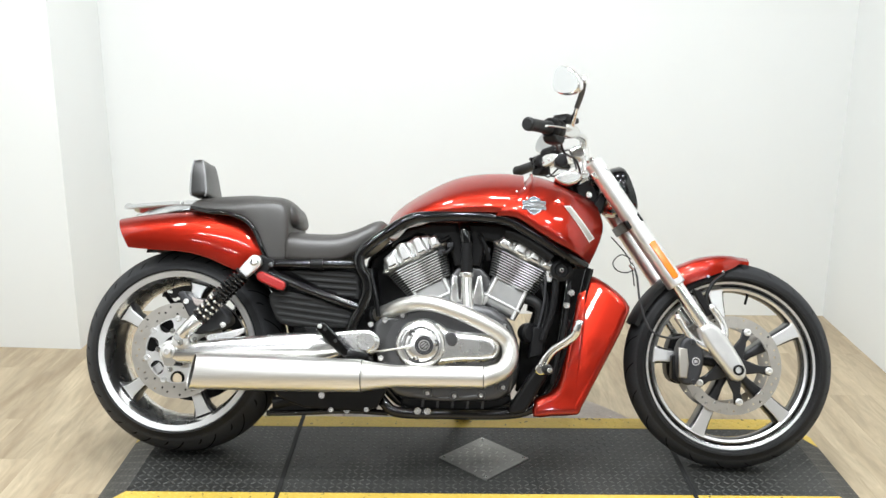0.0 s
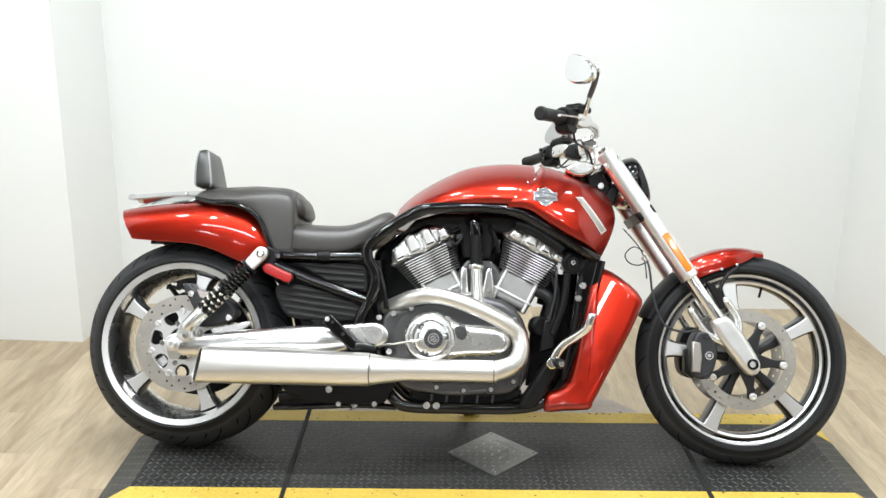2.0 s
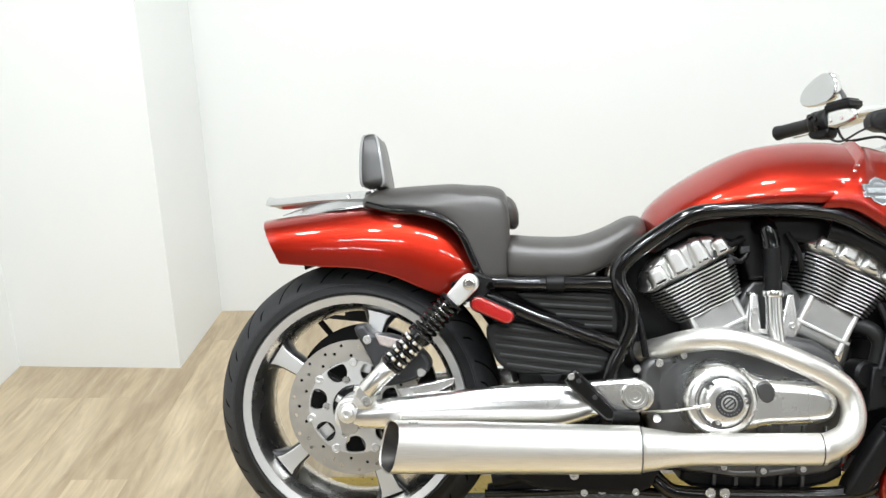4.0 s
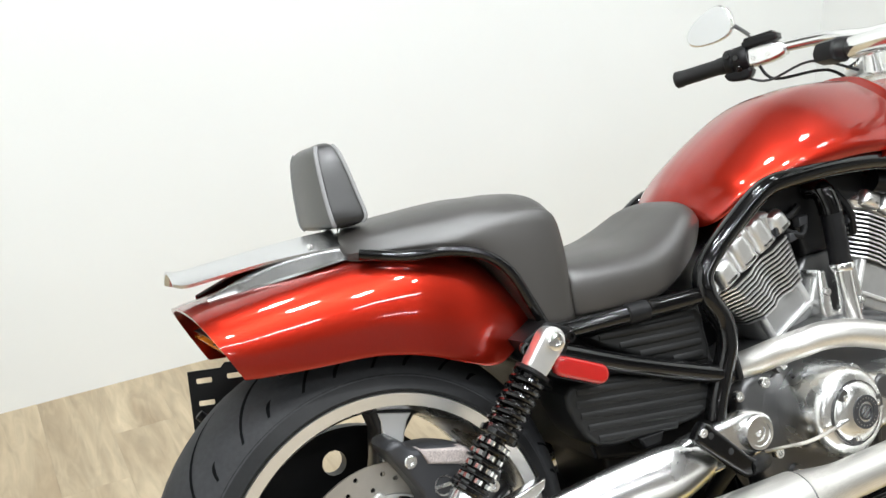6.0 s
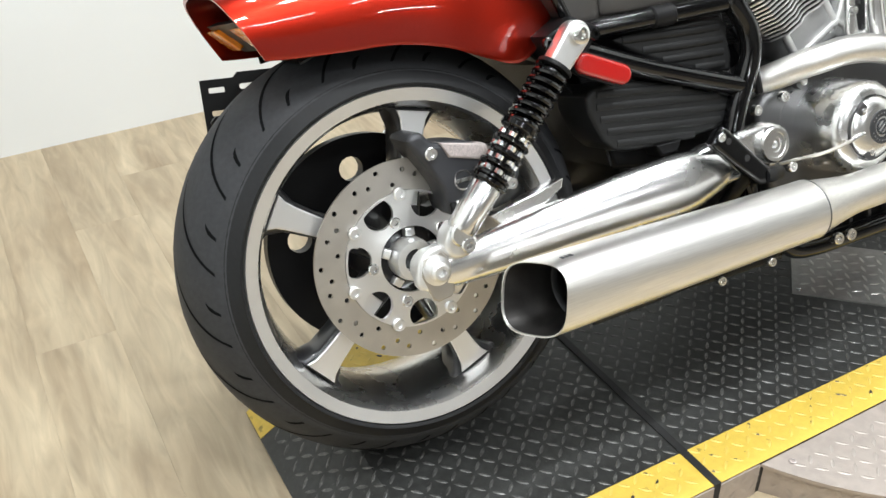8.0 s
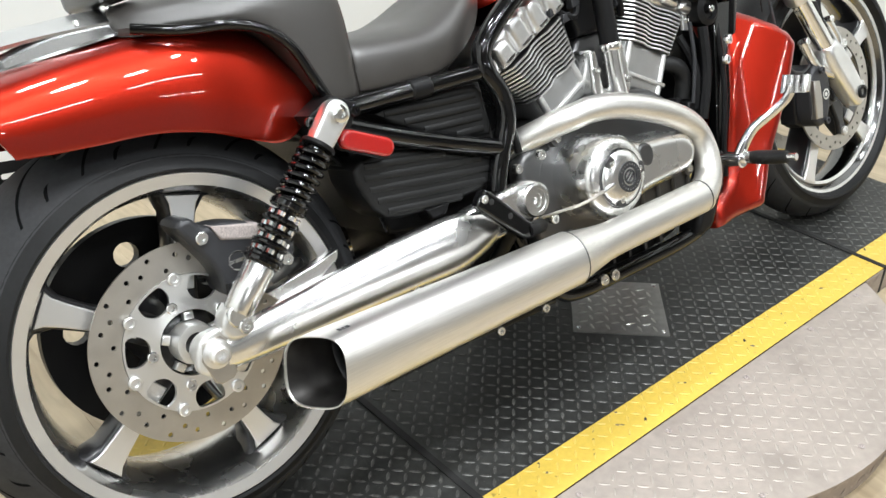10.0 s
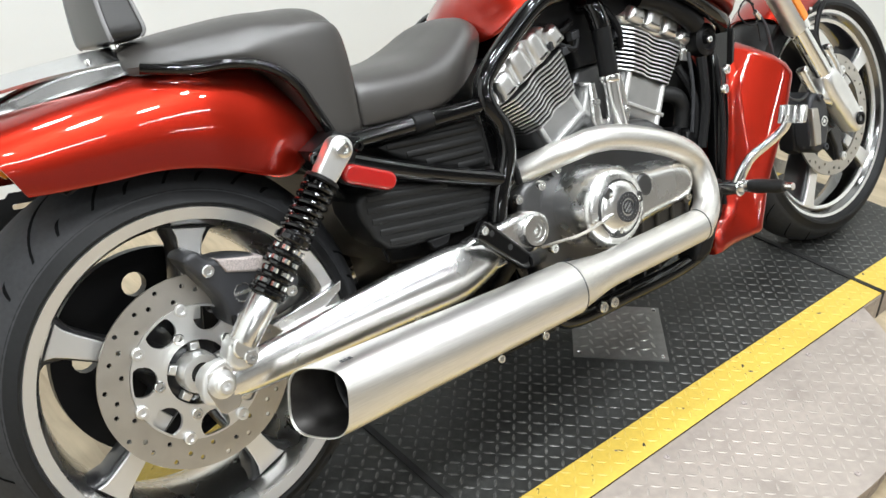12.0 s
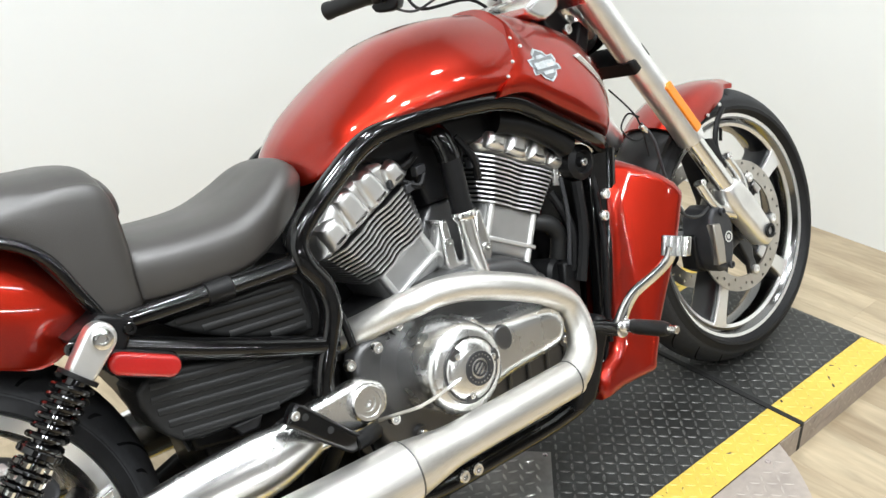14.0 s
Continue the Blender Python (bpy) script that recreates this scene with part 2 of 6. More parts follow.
def tube(points, r, seg=12, steps=6, bm=None, flat=1.0, closed=False, cap=True):
    """A round bar along a smooth line; r is one radius or one for each point; flat squeezes it sideways."""
    bm = bm or bmesh.new()
    rs = r if isinstance(r, (list, tuple)) else [r] * len(points)
    line = smooth_path([(*p, q) for p, q in zip(points, rs)], steps, closed) if steps > 1 else [np.array((*p, q)) for p, q in zip(points, rs)]
    rings, side = [], None
    n = len(line)
    for i, p in enumerate(line):
        if closed:
            d = Vector(line[(i + 1) % n][:3] - line[i - 1][:3])
        else:
            d = Vector(line[min(i + 1, n - 1)][:3] - line[max(i - 1, 0)][:3])
        d.normalize()
        if side is None:
            side = d.cross(Vector((0, 1, 0)))
            if side.length < 0.1:
                side = d.cross(Vector((0, 0, 1)))
        side = (side - d * side.dot(d)).normalized()
        other = d.cross(side)
        c = Vector(p[:3])
        rings.append([c + (side * math.cos(a) + other * (math.sin(a) * flat)) * p[3] for a in (2 * math.pi * k / seg for k in range(seg))])
    bridge(bm, rings, cap=cap, around=closed)
    return bm


def lathe(profile, centre, axis=(0, 1, 0), seg=48, bm=None, closed=False):
    """Turns (radius, along) pairs round an axis through centre."""
    bm = bm or bmesh.new()
    ax = Vector(axis).normalized()
    u = ax.cross(Vector((0, 0, 1)))
    if u.length < 0.05:
        u = ax.cross(Vector((1, 0, 0)))
    u.normalize()
    v = ax.cross(u)
    c = Vector(centre)
    rings = []
    for k in range(seg):
        a = 2 * math.pi * k / seg
        d = u * math.cos(a) + v * math.sin(a)
        rings.append([c + d * r + ax * h for r, h in profile])
    rows = [[bm.verts.new(p) for p in r] for r in rings]
    m = len(profile)
    for k in range(seg):
        a, b = rows[k], rows[(k + 1) % seg]
        for i in range(m if closed else m - 1):
            j = (i + 1) % m
            bm.faces.new((a[i], a[j], b[j], b[i]))
    if not closed:
        for i in (0, -1):
            if profile[i][0] < 1e-6:
                bmesh.ops.pointmerge(bm, verts=[r[i] for r in rows], merge_co=c + ax * profile[i][1])
            else:
                bm.faces.new([r[i] for r in (rows if i else rows[::-1])])
    return bm


def rod(a, b, r, r2=None, seg=16, bevel=0.15, bm=None):
    """A round rod from a to b with softened ends."""
    r2 = r if r2 is None else r2
    a, b = Vector(a), Vector(b)
    h = (b - a).length
    e = min(r, r2, h) * bevel
    return lathe([(0, 0), (r - e, 0), (r, e), (r2, h - e), (r2 - e, h), (0, h)], a, b - a, seg, bm)


def socket_bolt(p, d, r=0.008, h=0.007, bm=None):
    """A cap screw with its socket, standing on p along d."""
    return lathe([(0, 0), (r, 0), (r, h * 0.8), (r * 0.85, h), (r * 0.5, h), (r * 0.45, h * 0.35), (0, h * 0.35)], p, d, 12, bm)


def inset_loop(pts, d):
    """A closed loop in a plane, moved inwards by d."""
    n = len(pts)
    area = sum(pts[i][0] * pts[(i + 1) % n][1] - pts[(i + 1) % n][0] * pts[i][1] for i in range(n))
    sg = 1 if area > 0 else -1
    out = []
    for i in range(n):
        a, b, c = (np.array(pts[(i + k) % n], float) for k in (-1, 0, 1))
        t1, t2 = b - a, c - b
        t1, t2 = t1 / (np.linalg.norm(t1) + 1e-9), t2 / (np.linalg.norm(t2) + 1e-9)
        nn = np.array((-(t1[1] + t2[1]), t1[0] + t2[0])) * sg
        nn = nn / (np.linalg.norm(nn) + 1e-9)
        out.append(b + nn * d)
    return out


def slab(outline, y0, y1, r=0.004, seg=3, round_steps=0, shift=None, bm=None, place=None):
    """A plate with the outline in (x, z) between y0 and y1, its rims rounded by r. shift(x, z) moves the y of a point; place maps (x, y, z)."""
    bm = bm or bmesh.new()
    pts = smooth_path(outline, round_steps, True) if round_steps else [np.array(p, float) for p in outline]
    lo, hi = min(y0, y1), max(y0, y1)
    r = min(r, (hi - lo) / 2)
    slices = [(lo + r * (1 - math.cos(math.pi / 2 * k / seg)), r * (1 - math.sin(math.pi / 2 * k / seg))) for k in range(seg + 1)]
    slices = [(lo, r + min(0.001, r * 0.3))] + slices
    slices += [(lo + hi - y, d) for y, d in slices[::-1]]
    rings = []
    for y, d in slices:
        ring = inset_loop(pts, d) if d > 1e-6 else pts
        row = []
        for q in ring:
            x, z = float(q[0]), float(q[1])
            v = (x, y + (shift(x, z) if shift else 0), z)
            row.append(place(*v) if place else v)
        rings.append(row)
    bridge(bm, rings)
    return bm


def hull(stations, steps=4, ring_steps=4, cap=True, bm=None):
    """A body that is the same on both sides: stations of (x, [(y, z) from the top's middle down to the bottom's middle])."""
    bm = bm or bmesh.new()
    flat = []
    for x, half in stations:
        half = smooth_path(half, ring_steps)
        flat.append(np.concatenate([[x], np.array(half).ravel()]))
    fine = smooth_path(flat, steps)
    rings = []
    for f in fine:
        half = f[1:].reshape(-1, 2)
        right = [(f[0], -abs(y), z) for y, z in half]
        left = [(f[0], abs(y), z) for y, z in half[-2:0:-1]]
        rings.append(right + left)
    bridge(bm, rings, cap=cap)
    return bm


def empty(name, label, category, m=None, group="", kind=""):
    ob = new(name)
    if m is not None:
        ob.matrix_world = m
    return tagged(ob, label, category, group, kind)

# ---- the showroom ----
FLOOR_Z = -0.07
BACK_Y, X0, X1 = 1.57, -1.335, 2.66


def block(x0, x1, y0, y1, z0, z1, bm=None):
    bm = bm or bmesh.new()
    v = [bm.verts.new((x, y, z)) for z in (z0, z1) for x, y in ((x0, y0), (x1, y0), (x1, y1), (x0, y1))]
    for q in ((3, 2, 1, 0), (4, 5, 6, 7), (0, 1, 5, 4), (1, 2, 6, 5), (2, 3, 7, 6), (3, 0, 4, 7)):
        bm.faces.new([v[i] for i in q])
    return bm


def prism(corners, z0, z1, bm=None):
    bm = bm or bmesh.new()
    bridge(bm, [[(x, y, z0) for x, y in corners], [(x, y, z1) for x, y in corners]])
    return bm


wall = part("wall_back", block(-0.80, 2.80, BACK_Y, BACK_Y + 0.15, FLOOR_Z - 0.1, CEIL), WHITE_PAINT, smooth=False)
tagged(wall, "plain matt white painted showroom back wall", "wall", kind="structure")
wall = part("wall_block", prism([(X0, 1.092), (-0.757, 1.058), (-0.737, BACK_Y + 0.15), (X0, BACK_Y + 0.15)], FLOOR_Z - 0.1, CEIL), WHITE_PAINT, smooth=False)
tagged(wall, "white painted wall block jutting into the room", "wall", kind="structure")
wall = part("wall_right", prism([(2.565, -1.3), (2.645, BACK_Y), (2.80, BACK_Y), (2.71, -1.3)], FLOOR_Z - 0.1, CEIL), WHITE_PAINT, smooth=False)
tagged(wall, "plain matt white painted side wall", "wall", kind="structure")
wall = part("wall_left", block(X0 - 0.15, X0, -1.3, 1.092, FLOOR_Z - 0.1, CEIL), WHITE_PAINT, smooth=False)
tagged(wall, "plain matt white painted side wall", "wall", kind="structure")
# Hall walls are added out of view; their grey feeds the reflections.
HALL = (-5.0, 6.0, -8.0)
for name, box in (("added_hall_front", (HALL[0], HALL[1], HALL[2] - 0.15, HALL[2])), ("added_hall_left", (HALL[0] - 0.15, HALL[0], HALL[2], 1.7)), ("added_hall_right", (HALL[1], HALL[1] + 0.15, HALL[2], 1.7)),
                  ("added_hall_rear_left", (HALL[0], X0, BACK_Y + 0.002, 1.73)), ("added_hall_rear_right", (2.80, HALL[1], BACK_Y + 0.002, 1.73))):
    wall = part(name, block(*box, FLOOR_Z - 0.1, CEIL), ADDED_HALL_GREY, smooth=False)
    tagged(wall, "plain grey wall added out of view to be reflected", "wall", kind="structure")
ceiling = part("ceiling", block(HALL[0] - 0.2, HALL[1] + 0.2, HALL[2] - 0.2, BACK_Y + 0.25, CEIL, CEIL + 0.1), CEILING_PAINT, smooth=False)
tagged(ceiling, "plain dark hall ceiling", "ceiling", kind="structure")
floor = part("floor", block(HALL[0] - 0.1, HALL[1] + 0.1, HALL[2] - 0.1, BACK_Y + 0.25, FLOOR_Z - 0.06, FLOOR_Z - 0.005), WOOD, smooth=False)
tagged(floor, "light oak laminate plank floor", "floor", kind="structure")


# ---- turntable lift with ramps ----
CX, CY, DECK_R = 0.938, -0.037, 0.599
DIA = 0.142
NEAR, FAR, BAND = -0.333, 0.2585, 0.077
JOINT_A, JOINT_B, KNEE_A, KNEE_B, END_A, END_B = 0.326, 1.548, -0.12, 1.97, -0.235, 2.085


def tread(bm, x, y, turn, z=lambda x, y: 0.0, length=0.022, width=0.0062, height=0.0012):
    """One raised lozenge of tread plate."""
    c, s = math.cos(turn), math.sin(turn)
    def at(u, v, h):
        px, py = x + u * c - v * s, y + u * s + v * c
        return bm.verts.new((px, py, z(px, py) + h))
    base = [at(u * length / 2, v * width / 2, 0) for u, v in ((-1, 0), (-0.4, -0.9), (0.4, -0.9), (1, 0), (0.4, 0.9), (-0.4, 0.9))]
    top = [at(u * length / 2, v * width / 2, height) for u, v in ((-0.75, 0), (0, -0.5), (0.75, 0), (0, 0.5))]
    b, t = base, top
    for f in ((b[0], b[1], t[1], t[0]), (b[1], b[2], t[1]), (b[2], b[3], t[2], t[1]), (b[3], b[4], t[3], t[2]), (b[4], b[5], t[3]), (b[5], b[0], t[0], t[3]), (t[0], t[1], t[2], t[3])):
        bm.faces.new(f)


def treads(inside, x0, x1, y0, y1, pitch=0.0235, turn=0.0, z=lambda x, y: 0.0, height=0.0012):
    bm = bmesh.new()
    nx, ny = int((x1 - x0) / pitch) + 1, int((y1 - y0) / pitch) + 1
    for i in range(nx):
        for j in range(ny):
            x, y = x0 + (i + 0.5) * pitch, y0 + (j + 0.5) * pitch
            if inside(x, y):
                tread(bm, x, y, turn + (math.pi / 4 if (i + j) % 2 else -math.pi / 4), z, height=height)
    return bm


lift = empty("motorcycle_lift", "round turntable lift with black tread plate deck and yellow edges", "lift", pose(0, 0, 0))


def deck_z(x, y=0):
    if x < KNEE_A:
        return (x - KNEE_A) / (KNEE_A - END_A) * 0.066
    if x > KNEE_B:
        return -(x - KNEE_B) / (END_B - KNEE_B) * 0.066
    return 0.0


part("deck", block(JOINT_A + 0.004, JOINT_B - 0.004, NEAR, FAR, FLOOR_Z, -0.0), DECK_BLACK, lift, "black painted tread plate deck, scuffed", smooth=False)
for name, xs in (("rear_ramp", (JOINT_A - 0.004, KNEE_A, END_A)), ("front_ramp", (JOINT_B + 0.004, KNEE_B, END_B))):
    bm = bmesh.new()
    loop = [(xs[0], FLOOR_Z), (xs[0], 0.0), (xs[1], 0.0), (xs[2], FLOOR_Z + 0.004), (xs[2], FLOOR_Z)]
    bridge(bm, [[(x, NEAR, z) for x, z in loop], [(x, FAR, z) for x, z in loop]])
    ramp = part(name, bm, DECK_BLACK, lift, "black tread plate ramp", smooth=False)
for y0, y1 in ((NEAR, NEAR + BAND), (FAR - BAND, FAR)):
    for xs in ((JOINT_A + 0.005, JOINT_B - 0.005), (JOINT_A - 0.005, KNEE_A, END_A), (JOINT_B + 0.005, KNEE_B, END_B)):
        bm = bmesh.new()
        rings = [[(x, y0 - (0.001 if y0 == NEAR else 0), deck_z(x) - 0.0005), (x, y0 - (0.001 if y0 == NEAR else 0), deck_z(x) + 0.0009), (x, y1, deck_z(x) + 0.0009), (x, y1, deck_z(x) - 0.0005)] for x in xs]
        bridge(bm, rings)
        part("yellow_line", bm, YELLOW, lift, "yellow painted safety line", smooth=False)
    inside = lambda x, y: END_A + 0.02 < x < END_B - 0.02 and abs(x - JOINT_A) > 0.012 and abs(x - JOINT_B) > 0.012
    tagged(part("yellow_tread", treads(inside, END_A, END_B, y0 + 0.010, y1 - 0.010, z=lambda x, y: deck_z(x) + 0.0008), YELLOW_TREAD, lift), kind="stuff")


def on_diamond(x, y, grow=0.0):
    return abs(x - CX) + abs(y - CY) < DIA + grow


inside = lambda x, y: abs(x - JOINT_A) > 0.014 and abs(x - JOINT_B) > 0.014 and not on_diamond(x, y, 0.012) and NEAR + BAND < y < FAR - BAND
tagged(part("deck_tread", treads(inside, END_A + 0.015, END_B - 0.01, NEAR + BAND, FAR - BAND + 0.01, pitch=0.0215, z=lambda x, y: deck_z(x)), TREAD_WORN, lift, "worn raised treads"), kind="stuff")
for x in (JOINT_A, JOINT_B):
    part("joint_strip", block(x - 0.0065, x + 0.0065, NEAR - 0.003, FAR + 0.003, FLOOR_Z, 0.0030), DARK_GAP, lift, smooth=False)
bm = prism([(CX - DIA, CY), (CX, CY - DIA), (CX + DIA, CY), (CX, CY + DIA)], -0.002, 0.003)
cover = part("cover_plate", bm, COVER_METAL, lift, "bare silver tread plate diamond", smooth=False)
tagged(part("cover_tread", treads(lambda x, y: on_diamond(x, y, -0.022), 0.78, 1.09, -0.18, 0.12, turn=0.35, z=lambda x, y: 0.003), COVER_TREAD, cover), kind="stuff")
for sx, sy in ((-0.125, 0), (0.125, 0), (0, -0.125), (0, 0.125)):
    part("screw", socket_bolt((CX + sx, CY + sy, 0.003), (0, 0, 1), 0.005, 0.003), POLISHED, cover)
# the round table, seen on both sides of the deck
for name, side in (("turntable_front", -1), ("turntable_rear", 1)):
    edge = NEAR - 0.001 if side < 0 else FAR + 0.001
    half = math.acos((edge - CY) / (side * DECK_R))
    arc = [(CX + DECK_R * math.sin(a) * side, CY + side * DECK_R * math.cos(a)) for a in np.linspace(-half, half, 49)]
    bm = prism(arc, -0.010, -0.004)
    table = part(name, bm, PLATE, lift, "round bare tread plate turntable edge, worn", angle=30)
    small = [(CX + (x - CX) * 0.985, y if abs(y - edge) < 0.002 else CY + (y - CY) * 0.985) for x, y in arc]
    part("skirt", prism(small, FLOOR_Z, -0.0105), PLATE, lift, "silver tread plate skirt", angle=30)
    inside = lambda x, y: (x - CX) ** 2 + (y - CY) ** 2 < (DECK_R - 0.022) ** 2 and (y - edge) * side > 0.014
    ys = (CY - DECK_R, edge) if side < 0 else (edge, CY + DECK_R)
    tagged(part("turntable_tread", treads(inside, CX - DECK_R, CX + DECK_R, *ys, z=lambda x, y: -0.004, height=0.0007), PLATE_TREAD, table), kind="stuff")
    bm = bmesh.new()
    for k in range(int(2 * half * DECK_R / 0.024)):
        for row in range(2):
            a = -half + (k + 0.5) * 0.024 / DECK_R
            t = math.pi / 4 if (k + row) % 2 else -math.pi / 4
            zz = -0.026 - row * 0.025
            quad = []
            for u, v, out in ((-0.011, 0, 0.0002), (0, -0.0032, 0.0002), (0.011, 0, 0.0002), (0, 0.0032, 0.0002)):
                du, dv = u * math.cos(t) - v * math.sin(t), u * math.sin(t) + v * math.cos(t)
                r = DECK_R * 0.985 + out + (0.0014 if abs(u) < 0.001 else 0)
                quad.append(bm.verts.new((CX + r * math.sin(a + du / DECK_R) * side, CY + side * r * math.cos(a + du / DECK_R), zz + dv)))
            bm.faces.new(quad)
    tagged(part("skirt_tread", bm, PLATE_TREAD, lift), kind="stuff")
    for dx, dy in ((-0.474, 0.318), (-0.232, 0.318), (0.011, 0.320), (0.256, 0.315), (0.452, 0.312), (-0.240, 0.519), (0.0, 0.567), (0.240, 0.519)):
        part("screw", socket_bolt((CX + dx, CY + side * dy, -0.004), (0, 0, 1), 0.006, 0.0025), KNURL, table)
bm = bmesh.new()
for i in range(int((KNEE_B - KNEE_A) / 0.0235)):
    for j in range(2):
        x, zz = KNEE_A + (i + 0.5) * 0.0235, -0.018 - j * 0.026
        if abs(x - JOINT_A) > 0.02 and abs(x - JOINT_B) > 0.02 and not 0.41 < x < 1.466:
            t = math.pi / 4 if (i + j) % 2 else -math.pi / 4
            c, s = math.cos(t) * 0.012, math.sin(t) * 0.012
            n1, n2 = -s * 0.3, c * 0.3
            q = [bm.verts.new(p) for p in ((x - c, NEAR - 0.003, zz - s), (x + n1, NEAR - 0.0045, zz + n2), (x + c, NEAR - 0.003, zz + s), (x - n1, NEAR - 0.0045, zz - n2))]
            bm.faces.new(q)
for xs in ((END_A + 0.02, KNEE_A, JOINT_A - 0.006), (JOINT_A + 0.007, 0.37, 0.415), (1.461, 1.50, JOINT_B - 0.007), (JOINT_B + 0.006, KNEE_B, END_B - 0.02)):
    side_plate = bmesh.new()
    loop = [(x, FLOOR_Z + 0.001) for x in xs] + [(x, deck_z(x) - 0.003) for x in xs[::-1]]
    bridge(side_plate, [[(x, NEAR - 0.003, z) for x, z in loop], [(x, NEAR - 0.0002, z) for x, z in loop]])
    sides = part("side_plate", side_plate, PLATE, lift, "bare tread plate side", smooth=False)
tagged(part("side_tread", bm, PLATE_TREAD, lift), kind="stuff")

# ---- the motorcycle: x ahead, y to its left, z up; it leans on its stand ----
bike = empty("motorcycle", "orange-red cruiser motorcycle with black seat, leaning on its side stand", "motorcycle", pose(-0.014, -0.013, 0.0055, -19.2, 0, -2.6))


def both(make):
    """Runs make(side) for the right (-1) and the left (+1) side."""
    for side in (-1, 1):
        make(side)


def ring(r, n, cx=0.0, cz=0.0, a0=0.0):
    return [(cx + r * math.cos(a0 + 2 * math.pi * k / n), cz + r * math.sin(a0 + 2 * math.pi * k / n)) for k in range(n)]


def holed_plate(outer, holes, y0, y1, cx=0.0, cz=0.0, bm=None):
    """A flat plate with holes right through it; outlines in (x, z)."""
    bm = bm or bmesh.new()
    edges = []
    for loop in [outer, *holes]:
        vs = [bm.verts.new((cx + x, y0, cz + z)) for x, z in loop]
        edges += [bm.edges.new((vs[i], vs[(i + 1) % len(vs)])) for i in range(len(vs))]
    bmesh.ops.triangle_fill(bm, use_beauty=True, use_dissolve=False, edges=edges)
    faces = list(bm.faces)
    got = bmesh.ops.extrude_face_region(bm, geom=faces)
    bmesh.ops.translate(bm, verts=[v for v in got["geom"] if isinstance(v, bmesh.types.BMVert)], vec=(0, y1 - y0, 0))
    return bm


def spun(outline, angle, cx, cz):
    """An outline in the wheel's plane, drawn along +x from the hub, turned to an angle."""
    c, s = math.cos(angle), math.sin(angle)
    return [(cx + x * c - z * s, cz + x * s + z * c) for x, z in outline]


# -- wheels --
def tyre(cx, cz, radius, half, bead, crown, name, parent):
    """A tyre with flat dark sides and a round, paler tread."""
    def tread_r(y):
        return radius - (crown - math.sqrt(max(crown * crown - y * y, 1e-6)))
    edge = half * 0.97
    right = [(bead, -half * 0.80), (bead + 0.006, -half * 0.93), ((bead * 2 + tread_r(edge)) / 3, -half * 1.0), ((bead + tread_r(edge) * 2) / 3, -half * 1.02), (tread_r(edge) - 0.006, -half * 1.0), (tread_r(edge), -edge), (tread_r(half * 0.88), -half * 0.88)]
    left = [(r, -y) for r, y in right[::-1]]
    inner = [(bead - 0.004, half * 0.7), (bead - 0.004, -half * 0.7)]
    under = [(tread_r(half * 0.8) - 0.012, -half * 0.8), (tread_r(half * 0.8) - 0.012, half * 0.8)]
    body = part(name, lathe(right + under + left + inner, (cx, 0, cz), seg=96, closed=True), RUBBER, parent, "black road tyre with curved tread grooves", angle=50)
    prof = [(tread_r(half * 0.9 * k / 10), half * 0.9 * k / 10) for k in range(-10, 11)]
    low = [(r - 0.008, y) for r, y in prof[::-2]]
    part("tread", lathe(prof + low, (cx, 0, cz), seg=120, closed=True), TREAD, body, "dusty grey tread band", angle=50)
    return body


def groove(bm, cx, cz, radius, crown, a0, a1, y0, y1, width, bend=0.0, n=10):
    """A dark strip on the tyre's round, coloured like a curved cut's shade."""
    rows = []
    for k in range(n + 1):
        t = k / n
        a = a0 + (a1 - a0) * t + bend * math.sin(math.pi * t)
        y = y0 + (y1 - y0) * (1 - (1 - t) ** 1.7)
        w = width * math.sin(math.pi * min(max(t, 0.12), 0.88)) ** 0.5
        row = []
        for e in (-1, 1):
            aa = a + e * w / 2 / radius
            r = radius - (crown - math.sqrt(max(crown * crown - y * y, 1e-6))) + 0.0006
            row.append(bm.verts.new((cx + r * math.cos(aa), y, cz + r * math.sin(aa))))
        rows.append(row)
    for a, b in zip(rows, rows[1:]):
        bm.faces.new((a[0], a[1], b[1], b[0]))


# Near-black strip colour: the shade of grooves that are not cut in.
GROOVE_SHADE = material("groove_shade_rubber", (0.006, 0.006, 0.0065), 0.9, spec=0.05)
RIM_BARREL = material("polished_dark_barrel", (0.90, 0.90, 0.895), 0.27, 1.0, rough_vary=0.06)

RW, RZ = 0.0, 0.322
rear = tyre(RW, RZ, 0.3205, 0.114, 0.243, 0.128, "rear_tyre", bike)
def tread_cut(tyre_body, *args, **more):
    bm = bmesh.new()
    groove(bm, *args, **more)
    part("groove_shade_strip", bm, GROOVE_SHADE, tyre_body)


for k in range(17):
    a = 2 * math.pi * k / 17
    for side in (-1, 1):
        o = 0 if side < 0 else math.pi / 17
        tread_cut(rear, RW, RZ, 0.3205, 0.128, a + o, a + o - 0.42, side * 0.092, side * 0.008, 0.0088, n=14)
        tread_cut(rear, RW, RZ, 0.3205, 0.128, a + o - 0.17, a + o - 0.23, side * 0.092, side * 0.076, 0.0078, n=4)

